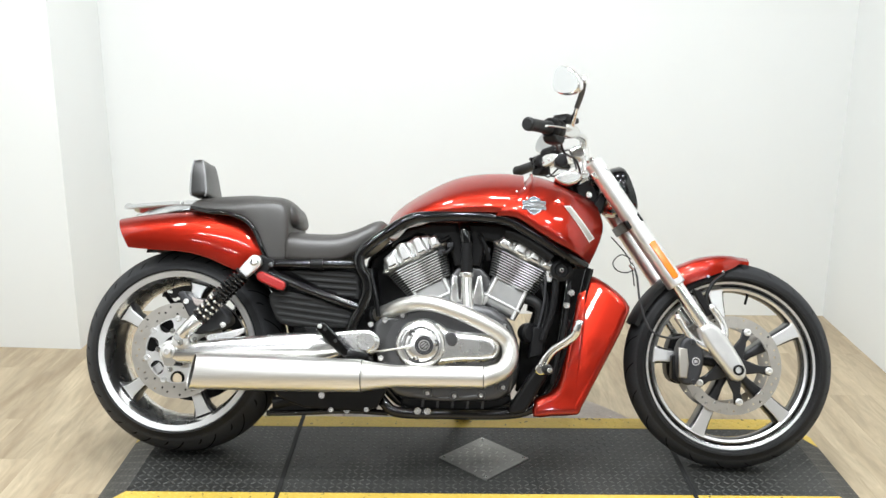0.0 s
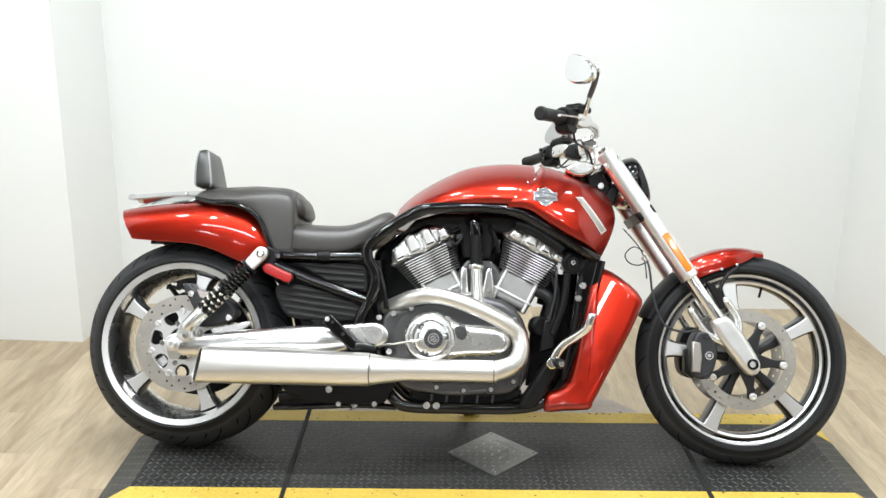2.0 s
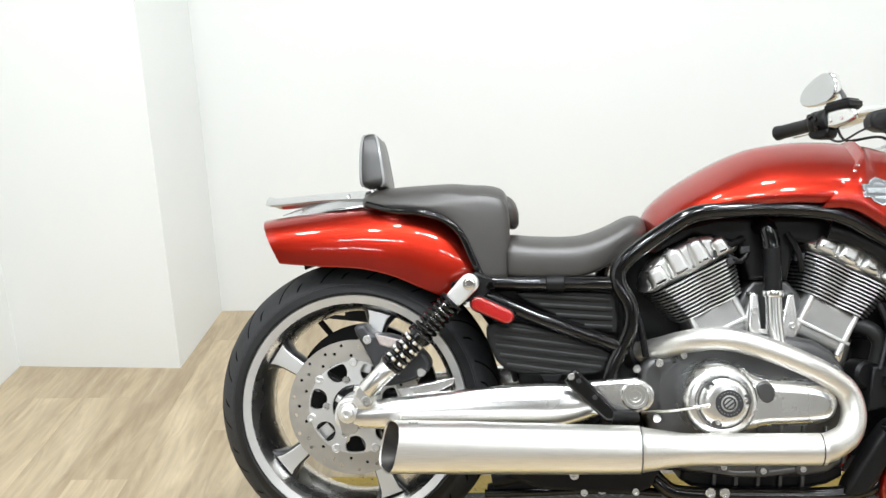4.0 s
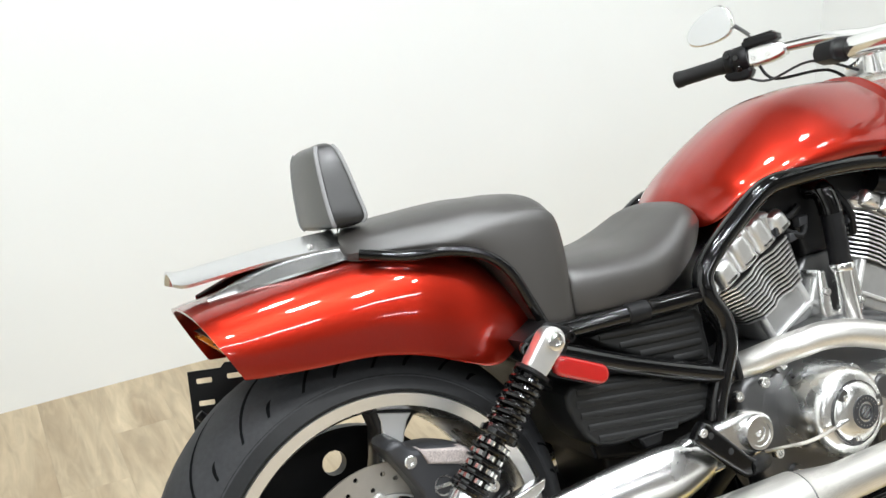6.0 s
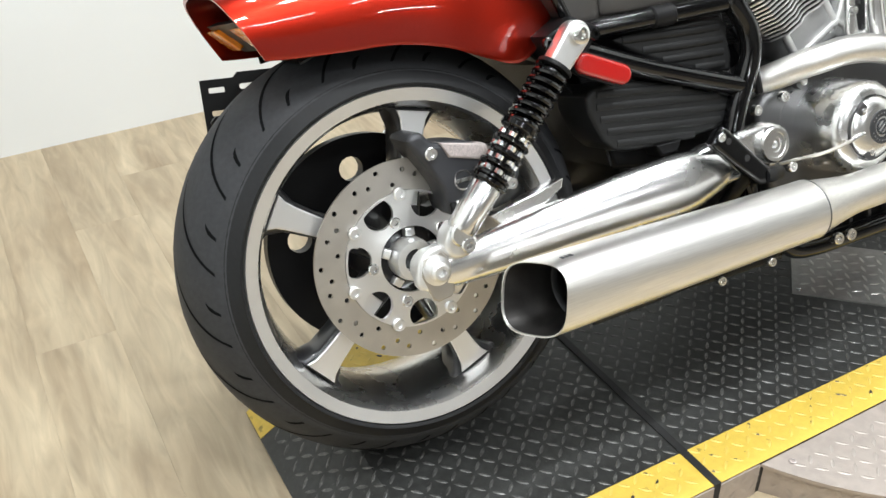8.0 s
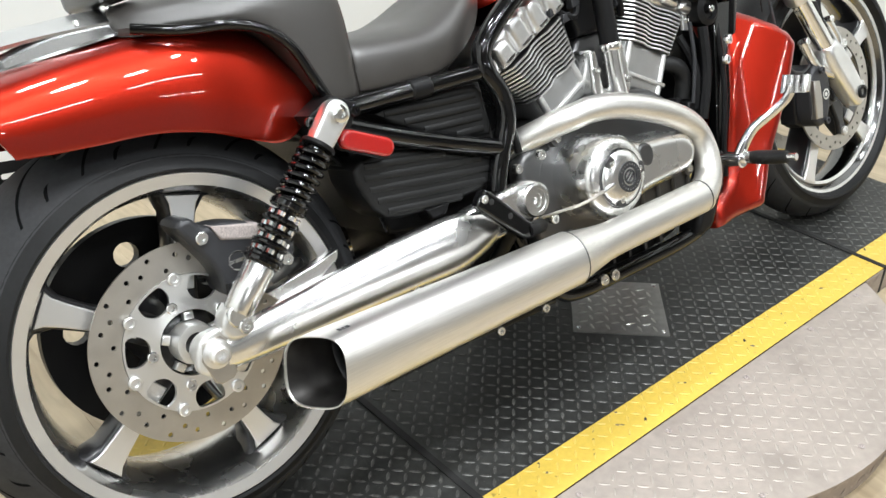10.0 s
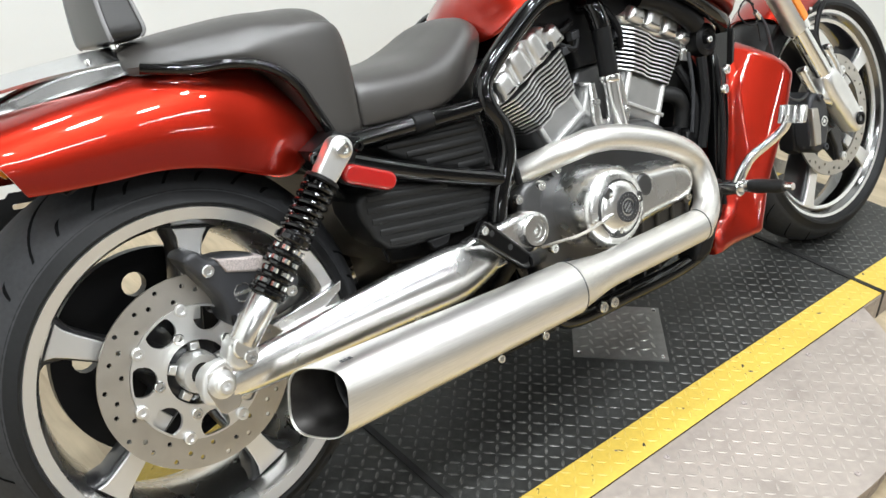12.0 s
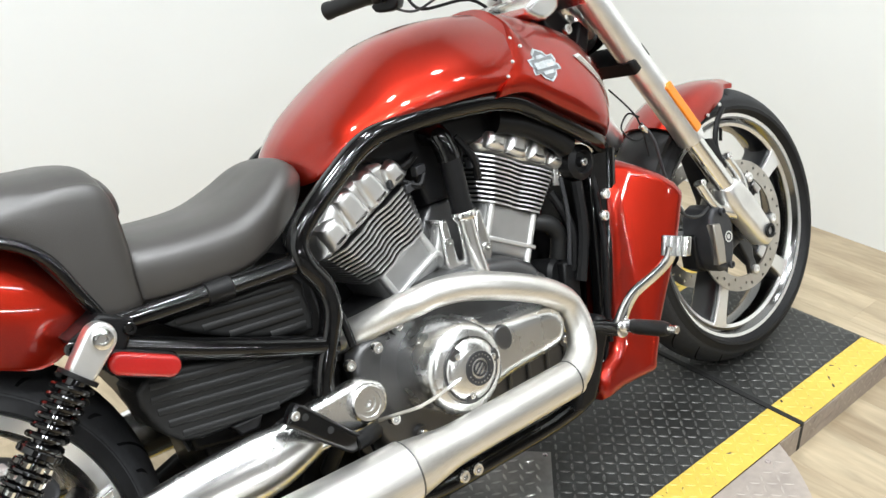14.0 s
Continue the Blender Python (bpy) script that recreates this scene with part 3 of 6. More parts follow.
rear_wheel = part("rear_rim", lathe([(0.2445, -0.112), (0.247, -0.104), (0.243, -0.098), (0.232, -0.07), (0.232, 0.07), (0.243, 0.098), (0.247, 0.104), (0.2445, 0.112),
                                     (0.228, 0.11), (0.222, 0.09), (0.206, 0.03), (0.206, -0.005), (0.212, -0.05), (0.222, -0.098), (0.228, -0.1095)], (RW, 0, RZ), seg=96, closed=True),
                  RIM_BARREL, bike, "polished dark alloy rim barrel")
part("rim_lip", lathe([(0.228, -0.1105), (0.2455, -0.1135), (0.248, -0.110), (0.2475, -0.106), (0.228, -0.1085)], (RW, 0, RZ), seg=96, closed=True), RIM_BRIGHT, rear_wheel, "bright machined rim edge")
SPOKE = [(0.035, -0.024), (0.08, -0.021), (0.14, -0.018), (0.185, -0.022), (0.207, -0.034), (0.216, -0.056), (0.216, 0.056), (0.207, 0.034), (0.185, 0.022), (0.14, 0.018), (0.08, 0.021), (0.035, 0.024)]
FACE = [(0.075, -0.013), (0.14, -0.014), (0.18, -0.017), (0.20, -0.020), (0.212, -0.026), (0.212, 0.026), (0.20, 0.020), (0.18, 0.017), (0.14, 0.014), (0.075, 0.013)]
for k in range(5):
    a = radians(4 + 72 * k)
    spoke = part("spoke", slab(spun(SPOKE, a, RW, RZ), -0.074, -0.015, 0.010), RIM_DARK, rear_wheel, "dark painted cast spoke")
    part("spoke_face", slab(spun(FACE, a, RW, RZ), -0.078, -0.073, 0.002), RIM_BRIGHT, rear_wheel, "bright machined spoke face")
part("hub", lathe([(0, -0.085), (0.03, -0.085), (0.05, -0.07), (0.058, -0.03), (0.058, 0.06), (0, 0.06)], (RW, 0, RZ)), RIM_DARK, rear_wheel)

PULLEY = [[(0.118 * math.cos(a) + 0.020 * math.cos(q), 0.118 * math.sin(a) + 0.020 * math.sin(q)) for q in np.linspace(0, 2 * math.pi, 14, endpoint=False)] for a in (0.4 + 2 * math.pi * k / 5 for k in range(5))]
# Two added black fillers keep the gaps round the swing arm dark.
part("swing_arm_gap_filler", slab([(0.10, 0.20), (0.30, 0.185), (0.62, 0.205), (0.64, 0.30), (0.60, 0.335), (0.40, 0.31), (0.20, 0.24)], 0.085, 0.115, 0.006), BLACK_SATIN, bike, "added black plate keeping the gap behind the swing arm dark")
part("wheel_gap_filler", slab([(0.375, 0.40), (0.42, 0.405), (0.60, 0.37), (0.62, 0.22), (0.50, 0.19), (0.43, 0.215), (0.385, 0.30)], -0.085, 0.09, 0.01), BLACK_SATIN, bike, "added black block keeping the gap between wheel and engine dark")
part("belt_pulley", holed_plate(ring(0.17, 64), PULLEY, 0.075, 0.10, RW, RZ), BLACK_SATIN, bike, "black rear belt pulley")
# rear brake disc: drilled ring on a carrier with cut-outs
def brake_disc(cx, cz, r_out, r_in, y, parent, side=-1, holes=40, carrier=True, seed=0):
    t = 0.0045
    drill = []
    for k in range(holes):
        a = 2 * math.pi * k / holes + seed
        rr = (r_in + r_out) / 2 + (r_out - r_in) * (0.28, -0.02, 0.16, -0.26)[k % 4]
        drill.append(ring(0.0038, 8, rr * math.cos(a), rr * math.sin(a)))
    disc = part("brake_disc", holed_plate(ring(r_out, 96), [ring(r_in, 64)] + drill, y - t / 2, y + t / 2, cx, cz), DISC_STEEL, parent, "drilled steel brake disc", angle=25)
    return disc


rear_disc = brake_disc(RW, RZ, 0.147, 0.102, -0.0965, bike, holes=42)
windows = []
for k in range(7):
    a = 2 * math.pi * k / 7 + 0.25
    loop = []
    for q in np.linspace(0, 2 * math.pi, 28, endpoint=False):
        x, z = 0.085 * math.cos(a) + 0.0225 * math.cos(q), 0.085 * math.sin(a) + 0.0225 * math.sin(q)
        r = math.hypot(x, z)
        if r > 0.0985:
            x, z = x * 0.0985 / r, z * 0.0985 / r
        loop.append((x, z))
    windows.append(loop)
part("disc_carrier", holed_plate(ring(0.1015, 72), [ring(0.049, 40)] + windows, -0.1015, -0.0945, RW, RZ), RIM_BRIGHT, rear_disc, "polished carrier with round cut-outs", angle=25)
for k in range(7):
    a = 2 * math.pi * (k + 0.5) / 7 + 0.25
    part("disc_bolt", socket_bolt((RW + 0.0985 * math.cos(a), -0.101, RZ + 0.0985 * math.sin(a)), (0, -1, 0), 0.0095, 0.007), RIM_BRIGHT, rear_disc)
for k in range(5):
    a = 2 * math.pi * k / 5 + 0.6
    part("carrier_bolt", socket_bolt((RW + 0.062 * math.cos(a), -0.101, RZ + 0.062 * math.sin(a)), (0, -1, 0), 0.0085, 0.006), CHROME, rear_disc)
part("hub_ring", lathe([(0.018, -0.118), (0.029, -0.118), (0.032, -0.10), (0.032, -0.08), (0.018, -0.08)], (RW, 0, RZ), closed=True), CAST, rear_wheel, "grey hub ring")
for k in range(5):
    a = 2 * math.pi * k / 5 + 0.2
    part("hub_lug", slab(spun([(0.034, -0.008), (0.046, -0.007), (0.046, 0.007), (0.034, 0.008)], a, RW, RZ), -0.100, -0.085, 0.003), RIM_BRIGHT, rear_wheel, "bright hub lug")

# rear caliper
cal = part("rear_caliper", slab([(0.006, 0.497), (0.028, 0.505), (0.045, 0.487), (0.085, 0.482), (0.135, 0.462), (0.168, 0.43), (0.165, 0.405), (0.125, 0.385), (0.075, 0.374), (0.052, 0.385), (0.046, 0.42), (0.028, 0.455)], -0.148, -0.075, 0.008, round_steps=3),
           GREY_PAINT, bike, "dark grey brake caliper")
part("caliper_plate", slab([(0.052, 0.486), (0.12, 0.471), (0.135, 0.452), (0.118, 0.447), (0.062, 0.463)], -0.152, -0.12, 0.004), KNURL, cal, "knurled pale caliper plate")
for x, z in ((0.036, 0.474), (0.152, 0.405), (0.066, 0.392)):
    part("caliper_bolt", socket_bolt((x, -0.147, z), (0, -1, 0), 0.0095, 0.007), POLISHED, cal)
part("caliper_badge", lathe([(0.0125, 0), (0.0145, 0), (0.0145, 0.0012), (0.0125, 0.0012)], (0.079, -0.1478, 0.427), (0, -1, 0), 32, closed=True), POLISHED, cal, "round outlined badge")
part("badge_bar", slab([(0.0665, 0.4245), (0.0915, 0.4245), (0.0915, 0.4295), (0.0665, 0.4295)], -0.149, -0.1475, 0.0004), POLISHED, cal)
part("caliper_hose", tube([(0.056, -0.152, 0.40), (0.05, -0.16, 0.37), (0.036, -0.165, 0.345), (0.03, -0.15, 0.32)], 0.0055, 8), BLACK_SATIN, cal)

# -- swing arm and axle --
def swing(side):
    y = side * 0.178
    bm = tube([(0.012, y, 0.316), (0.05, y, 0.319), (0.18, y, 0.328), (0.33, y, 0.337), (0.42, y, 0.340), (0.47, y, 0.345), (0.52, y * 0.98, 0.352)],
              [0.024, 0.030, 0.039, 0.046, 0.048, 0.041, 0.030], 24, 6, flat=0.58)
    arm = part("swing_arm", bm, POLISHED, bike, "polished aluminium swing arm")
    part("pivot_plate", slab([(0.44, 0.372), (0.47, 0.388), (0.56, 0.398), (0.60, 0.400), (0.63, 0.385), (0.637, 0.362), (0.628, 0.34), (0.60, 0.328), (0.55, 0.325), (0.49, 0.322), (0.45, 0.335)], y - side * 0.02, y + side * 0.014, 0.009, round_steps=2), POLISHED, arm, "polished pivot casting")
    part("pivot_cap", lathe([(0, 0), (0.029, 0), (0.029, 0.010), (0.026, 0.013), (0.0205, 0.013), (0.0195, 0.0115), (0.0125, 0.0115), (0.0115, 0.009), (0.006, 0.009), (0.005, 0.004), (0, 0.004)], (0.595, y + side * 0.012, 0.366), (0, side, 0), 32), POLISHED, arm, "bright round pivot cap")
    part("axle_block", slab([(-0.030, 0.312), (-0.02, 0.345), (0.005, 0.356), (0.03, 0.35), (0.045, 0.33), (0.035, 0.30), (0.0, 0.292), (-0.022, 0.297)], y - side * 0.012, y + side * 0.010, 0.006, round_steps=3), CAST, arm, "pale cast axle block")
    part("axle_boss", lathe([(0, -0.03), (0.022, -0.03), (0.027, -0.022), (0.028, 0.003), (0.025, 0.007), (0, 0.007)], (0.0, y, 0.323), (0, side, 0), 32), CAST, arm, "pale round axle boss")
    part("axle_nut", lathe([(0, 0), (0.021, 0), (0.021, 0.006), (0.014, 0.008), (0.0135, 0.018), (0.010, 0.021), (0.006, 0.021), (0.005, 0.012), (0, 0.012)], (0.0, y + side * 0.008, 0.323), (0, side, 0), 24), FIN, arm)
    part("axle_washer", slab(spun([(-0.044, -0.010), (-0.038, -0.017), (0.0, -0.024), (0.022, -0.014), (0.022, 0.014), (0.0, 0.024), (-0.038, 0.017), (-0.044, 0.010)], 1.7, 0.0, 0.323), y + side * 0.006, y + side * 0.0105, 0.002), DISC_STEEL, arm, "dull grey axle adjuster plate")


both(swing)
part("belt_guard", slab([(0.10, 0.372), (0.18, 0.388), (0.225, 0.398), (0.222, 0.384), (0.18, 0.360), (0.12, 0.350)], -0.172, -0.15, 0.003), POLISHED, bike, "polished guard plate on the swing arm")


# -- shocks --
def shock(side):
    y = side * 0.198
    top, low = Vector((0.256, y, 0.596)), Vector((0.035, y, 0.366))
    d = (low - top).normalized()
    length = (low - top).length
    at = lambda t: top + d * (length * t)
    body = part("shock_absorber", rod(at(0.165), at(0.66), 0.0145), BLACK_GLOSS, bike, "black coil shock absorber with bright ends")
    nrm = Vector((d.z, 0, -d.x))
    out = [top + nrm * (0.0205 * math.cos(a)) - d * (0.0205 * math.sin(a)) for a in np.linspace(0, math.pi, 13)]
    out += [top + nrm * a + d * b for a, b in ((-0.0185, 0.040), (-0.0165, 0.054), (0.0165, 0.054), (0.0185, 0.040))]
    part("top_eye", slab([(p.x, p.z) for p in out], y - 0.013, y + 0.013, 0.005), FIN, body, "bright top mount")
    part("top_bolt", lathe([(0, 0), (0.013, 0), (0.013, 0.008), (0.009, 0.010), (0.006, 0.010), (0.005, 0.005), (0, 0.005)], top + Vector((0, side * 0.013, 0)), (0, side, 0), 20), CHROME, body)
    turns, n = 7, 168
    rings = []
    for k in range(n + 1):
        a = 2 * math.pi * turns * k / n
        radial = nrm * math.cos(a) + Vector((0, math.sin(a), 0))
        rings.append([tuple(at(0.18 + 0.275 * k / n) + radial * (0.0225 + 0.0042 * math.cos(b)) + d * (0.0042 * math.sin(b))) for b in np.linspace(0, 2 * math.pi, 8, endpoint=False)])
    bm = bmesh.new()
    bridge(bm, rings)
    part("spring", bm, BLACK_GLOSS, body, "gloss black coil spring")
    part("spring_seat", rod(at(0.155), at(0.175), 0.026), BLACK_SATIN, body)
    part("spring_collar", rod(at(0.455), at(0.485), 0.028), BLACK_GLOSS, body)
    for k in range(4):
        t = 0.50 + k * 0.056
        part("shock_sleeve", rod(at(t), at(t + 0.036), 0.0185), BLACK_GLOSS, body)
        for q in range(7):
            a = 2 * math.pi * (q + 0.5 * (k % 2)) / 7
            off = nrm * (0.0195 * math.cos(a)) + Vector((0, 0.0195 * math.sin(a), 0))
            part("adjuster_tab", rod(at(t + 0.004) + off, at(t + 0.034) + off, 0.0058, seg=8, bevel=0.3), CHROME, body, "bright adjuster tab")
        part("black_ring", rod(at(t + 0.038), at(t + 0.052), 0.0275), BLACK_GLOSS, body)
    part("lower_collar", rod(at(0.725), at(0.745), 0.028), BLACK_GLOSS, body)
    part("lower_tube", lathe([(0, 0), (0.020, 0), (0.0225, 0.004), (0.0215, 0.07), (0.019, 0.075), (0, 0.075)], at(0.745), d, 10), POLISHED, body, "polished faceted lower tube")
    part("lower_eye", rod(at(0.99) - Vector((0, 0.014, 0)), at(0.99) + Vector((0, 0.014, 0)), 0.017), POLISHED, body)


both(shock)
part("shock_stay", slab([(0.03, 0.385), (0.055, 0.372), (0.06, 0.352), (0.045, 0.335), (0.02, 0.338), (0.012, 0.36)], -0.205, -0.17, 0.006, round_steps=2), FIN, bike, "pale cast lower shock mount")
part("stay_bolt", socket_bolt((0.043, -0.205, 0.352), (0, -1, 0), 0.011, 0.009), CHROME, bike)

# -- exhaust --
HEAD = [(0.605, -0.085, 0.440), (0.633, -0.112, 0.449), (0.664, -0.142, 0.461), (0.694, -0.168, 0.473), (0.726, -0.187, 0.480), (0.757, -0.197, 0.484), (0.805, -0.206, 0.479), (0.868, -0.215, 0.460), (0.931, -0.218, 0.434), (0.979, -0.213, 0.408),
        (1.014, -0.206, 0.378), (1.023, -0.213, 0.334), (1.006, -0.226, 0.296), (0.967, -0.243, 0.277), (0.938, -0.2493, 0.272)]
header = part("exhaust_pipe", tube(HEAD, [0.0235] * 11 + [0.0245, 0.026, 0.0285, 0.0295], 24, 5), BRUSHED, bike, "brushed stainless exhaust header, slightly browned")
part("exhaust_port", rod((0.595, -0.08, 0.436), (0.618, -0.098, 0.444), 0.033), BLACK_SATIN, header)


def muffler():
    """A long can, turned a little inwards at its front, with a slanting squared mouth."""
    bm = bmesh.new()
    y, z = -0.269, 0.268
    rows = [(0.955, 0.031), (0.948, 0.0315), (0.70, 0.0315), (0.675, 0.033), (0.64, 0.038), (0.605, 0.0435), (0.597, 0.0450), (0.595, 0.0470), (0.45, 0.0475), (0.25, 0.0480), (0.13, 0.0485), (0.097, 0.0485)]
    seg = 40
    rings = []
    for i, (x, r) in enumerate(rows):
        row = []
        for k in range(seg):
            a = 2 * math.pi * k / seg
            n = 2 + 1.2 * max(0.0, min(1.0, (0.32 - x) / 0.2))
            r2 = r * (abs(math.cos(a)) ** n + abs(math.sin(a)) ** n) ** (-1 / n) * (1 - 0.03 * (n - 2))
            grow = max(0.0, min(1.0, (0.59 - x) / 0.3))
            wide = 1 + 0.10 * max(0.0, min(1.0, (0.30 - x) / 0.2))
            dy, dz = r2 * math.cos(a) * wide, r2 * math.sin(a) * (1 + 0.08 * grow) + 0.003 * grow
            slash = 0.42 * -dy + 0.20 * dz if i >= len(rows) - 2 else 0
            row.append((x + slash, y + dy + 0.020 * max(0.0, min(1.0, (x - 0.30) / 0.645)), z + dz + 0.004 * max(0.0, min(1.0, (x - 0.5) / 0.45))))
        rings.append(row)
    lip = [(x + 0.0005, y + (py - y) * 0.965, z + 0.003 + (pz - z - 0.003) * 0.965) for x, py, pz in rings[-1]]
    back = [(px + 0.003, py, pz) for px, py, pz in lip]
    bridge(bm, rings + [lip, back], cap=False)
    dark = bmesh.new()
    bridge(dark, [back, [(px + 0.16, y + (py - y) * 0.9, z + (pz - z) * 0.9) for px, py, pz in lip]], cap=False)
    end = [v for v in dark.verts][-len(lip):]
    dark.faces.new(end)
    return bm, dark


outer, dark = muffler()
can = part("muffler", outer, BRUSHED, bike, "long brushed stainless muffler with slash-cut end")
# Liner colour, much darker than the can's outside.
LINER_DARK = material("dark_liner_metal", (0.05, 0.047, 0.045), 0.42, 0.7, vary=0.3, vary_scale=30)
part("muffler_liner", dark, LINER_DARK, can, "dark metal inside of the muffler")
part("baffle_tube", lathe([(0.0415, 0.003), (0.0415, 0.009), (0.0375, 0.009), (0.0375, 0.003), (0.0395, 0)], (0.150, -0.269, 0.271), (1, 0, 0), 32, closed=True), GREY_PAINT, can, "dark inner ring")
part("muffler_band", lathe([(0.0470, 0), (0.0478, 0.001), (0.0478, 0.002), (0.0470, 0.003)], (0.5935, -0.2599, 0.2686), (1, 0, 0), 40, closed=True), CAST_DARK, can, "dark seam")
part("joint_band", lathe([(0.0300, 0), (0.0322, 0.001), (0.0322, 0.003), (0.0300, 0.004)], (0.944, -0.2491, 0.272), (1, 0, 0), 32, closed=True), DARK_GAP, can, "dark seam")
for k, (u, w) in enumerate(((0.139, 0.005), (0.1455, 0.004), (0.151, 0.006))):
    part("stamp", slab([(u, -0.004), (u + w, -0.004), (u + w, 0.005), (u, 0.005)], 0, 0.0006, 0.0002, place=lambda x, y, z: (x, -0.284 - z, 0.3214 + y)), GREY_PAINT, can, "dark stamped mark")

# -- seat, tail and rack --
def shear_tail(x, z):
    k = max(0.0, min(1.0, (0.02 - x) / 0.16))
    return x - 0.50 * k * (z - 0.64)


def shell(stations, warp=None, thick=0.012, mat=RED, name="", label="", parent=None):
    """An open-bottomed body: stations of (x, top, bottom, half width)."""
    out = []
    for x, zt, zb, w in stations:
        h = zt - zb
        half = [(0, zt), (0.45 * w, zt - 0.03 * h), (0.74 * w, zt - 0.13 * h), (0.92 * w, zt - 0.34 * h), (w, zt - 0.64 * h), (0.985 * w, zb + 0.06 * h), (0.972 * w, zb), (0.958 * w, zb + 0.03 * h),
                (0.955 * w, zt - 0.60 * h), (0.78 * w, zt - 0.21 * h), (0.43 * w, zt - 0.08 * h), (0, zt - 0.045 * h)]
        out.append((x, half))
    bm = hull(out, 5, 3)
    if warp:
        for v in bm.verts:
            v.co.x = warp(v.co.x, v.co.z)
    return bm


bm = shell([(-0.160, 0.736, 0.638, 0.140), (-0.13, 0.742, 0.635, 0.143), (-0.06, 0.755, 0.631, 0.146), (0.02, 0.767, 0.627, 0.147), (0.09, 0.772, 0.611, 0.146), (0.15, 0.768, 0.586, 0.140),
            (0.195, 0.752, 0.570, 0.137), (0.23, 0.722, 0.578, 0.132), (0.262, 0.672, 0.606, 0.126), (0.272, 0.645, 0.62, 0.122)], shear_tail)
tail = part("rear_fender", bm, RED, bike, "metallic orange-red rear fender")
part("tail_trim", slab([(-0.176, 0.690), (-0.160, 0.694), (-0.120, 0.652), (-0.130, 0.646)], -0.108, 0.108, 0.004), BLACK_SATIN, tail, "black recessed tail end")
for side in (-1, 1):
    part("tail_lamp", slab([(-0.178, 0.682), (-0.164, 0.686), (-0.138, 0.656), (-0.146, 0.650)], side * 0.050, side * 0.110, 0.004), ORANGE, tail, "amber tail lamp lens")
part("inner_guard", lathe([(0.336, -0.112), (0.345, -0.10), (0.35, 0), (0.345, 0.10), (0.336, 0.112), (0.333, 0.112), (0.342, 0), (0.333, -0.112)], (0.02, 0, 0.315), seg=64, closed=True), BLACK_PLASTIC, bike, "black inner mudguard")


def arc_only(ob, cx, cz, a0, a1):
    """Keeps the stretch of a turned body between two angles."""
    bm = bmesh.new()
    bm.from_mesh(ob.data)
    gone = []
    for v in bm.verts:
        a = math.degrees(math.atan2(v.co.z - cz, v.co.x - cx)) % 360
        if not a0 <= a <= a1:
            gone.append(v)
    bmesh.ops.delete(bm, geom=gone, context="VERTS")
    bm.to_mesh(ob.data)
    bm.free()


arc_only(bpy.data.objects["inner_guard"], 0.02, 0.315, 8, 118)
def cushion(stations, drop):
    """A padded body: stations of (x, top, side bottom, half width)."""
    out = []
    for x, zt, zb, w in stations:
        d = min(drop, (zt - zb) * 0.7)
        out.append((x, [(0, zt), (0.42 * w, zt - 0.05 * d), (0.70 * w, zt - 0.20 * d), (0.90 * w, zt - 0.52 * d), (w, zt - d), (w, zb + 0.010), (0.965 * w, zb + 0.001), (0.90 * w, zb), (0.4 * w, zb + 0.004), (0, zb + 0.005)]))
    return hull(out, 6, 4)


pillion = part("passenger_seat", cushion([(0.016, 0.780, 0.764, 0.085), (0.022, 0.793, 0.758, 0.100), (0.05, 0.803, 0.753, 0.117), (0.10, 0.809, 0.748, 0.133), (0.16, 0.813, 0.741, 0.146), (0.195, 0.815, 0.730, 0.150), (0.222, 0.815, 0.709, 0.152), (0.25, 0.813, 0.660, 0.153),
                                          (0.27, 0.812, 0.618, 0.153), (0.29, 0.811, 0.607, 0.153), (0.315, 0.806, 0.606, 0.152), (0.330, 0.794, 0.607, 0.149), (0.337, 0.772, 0.611, 0.145), (0.340, 0.745, 0.616, 0.140)], 0.050), VINYL, bike, "black vinyl passenger seat", angle=60)
bm = hull([(0.300, [(0, 0.790), (0.07, 0.787), (0.098, 0.775), (0.104, 0.755), (0.09, 0.73), (0, 0.725)]), (0.335, [(0, 0.787), (0.07, 0.784), (0.098, 0.771), (0.104, 0.750), (0.09, 0.72), (0, 0.715)]),
           (0.352, [(0, 0.772), (0.06, 0.770), (0.09, 0.759), (0.096, 0.742), (0.08, 0.718), (0, 0.714)]), (0.360, [(0, 0.75), (0.05, 0.748), (0.075, 0.742), (0.08, 0.734), (0.07, 0.724), (0, 0.722)])], 4, 3)
part("bolster", bm, VINYL, pillion, "padded front bolster", angle=60)
part("rider_seat", cushion([(0.335, 0.696, 0.612, 0.146), (0.345, 0.701, 0.608, 0.152), (0.40, 0.697, 0.606, 0.156), (0.487, 0.698, 0.608, 0.153), (0.545, 0.715, 0.630, 0.142), (0.59, 0.737, 0.656, 0.124), (0.615, 0.743, 0.678, 0.110), (0.630, 0.735, 0.695, 0.096), (0.636, 0.722, 0.705, 0.08)], 0.040), VINYL, bike, "black vinyl rider seat", angle=60)
part("pillion_piping", tube([(0.03, -0.118, 0.765), (0.09, -0.140, 0.751), (0.15, -0.150, 0.746), (0.20, -0.153, 0.731), (0.236, -0.155, 0.70), (0.26, -0.155, 0.65), (0.278, -0.152, 0.612)], 0.0080, 10), BLACK_GLOSS, pillion, "black edge piping")

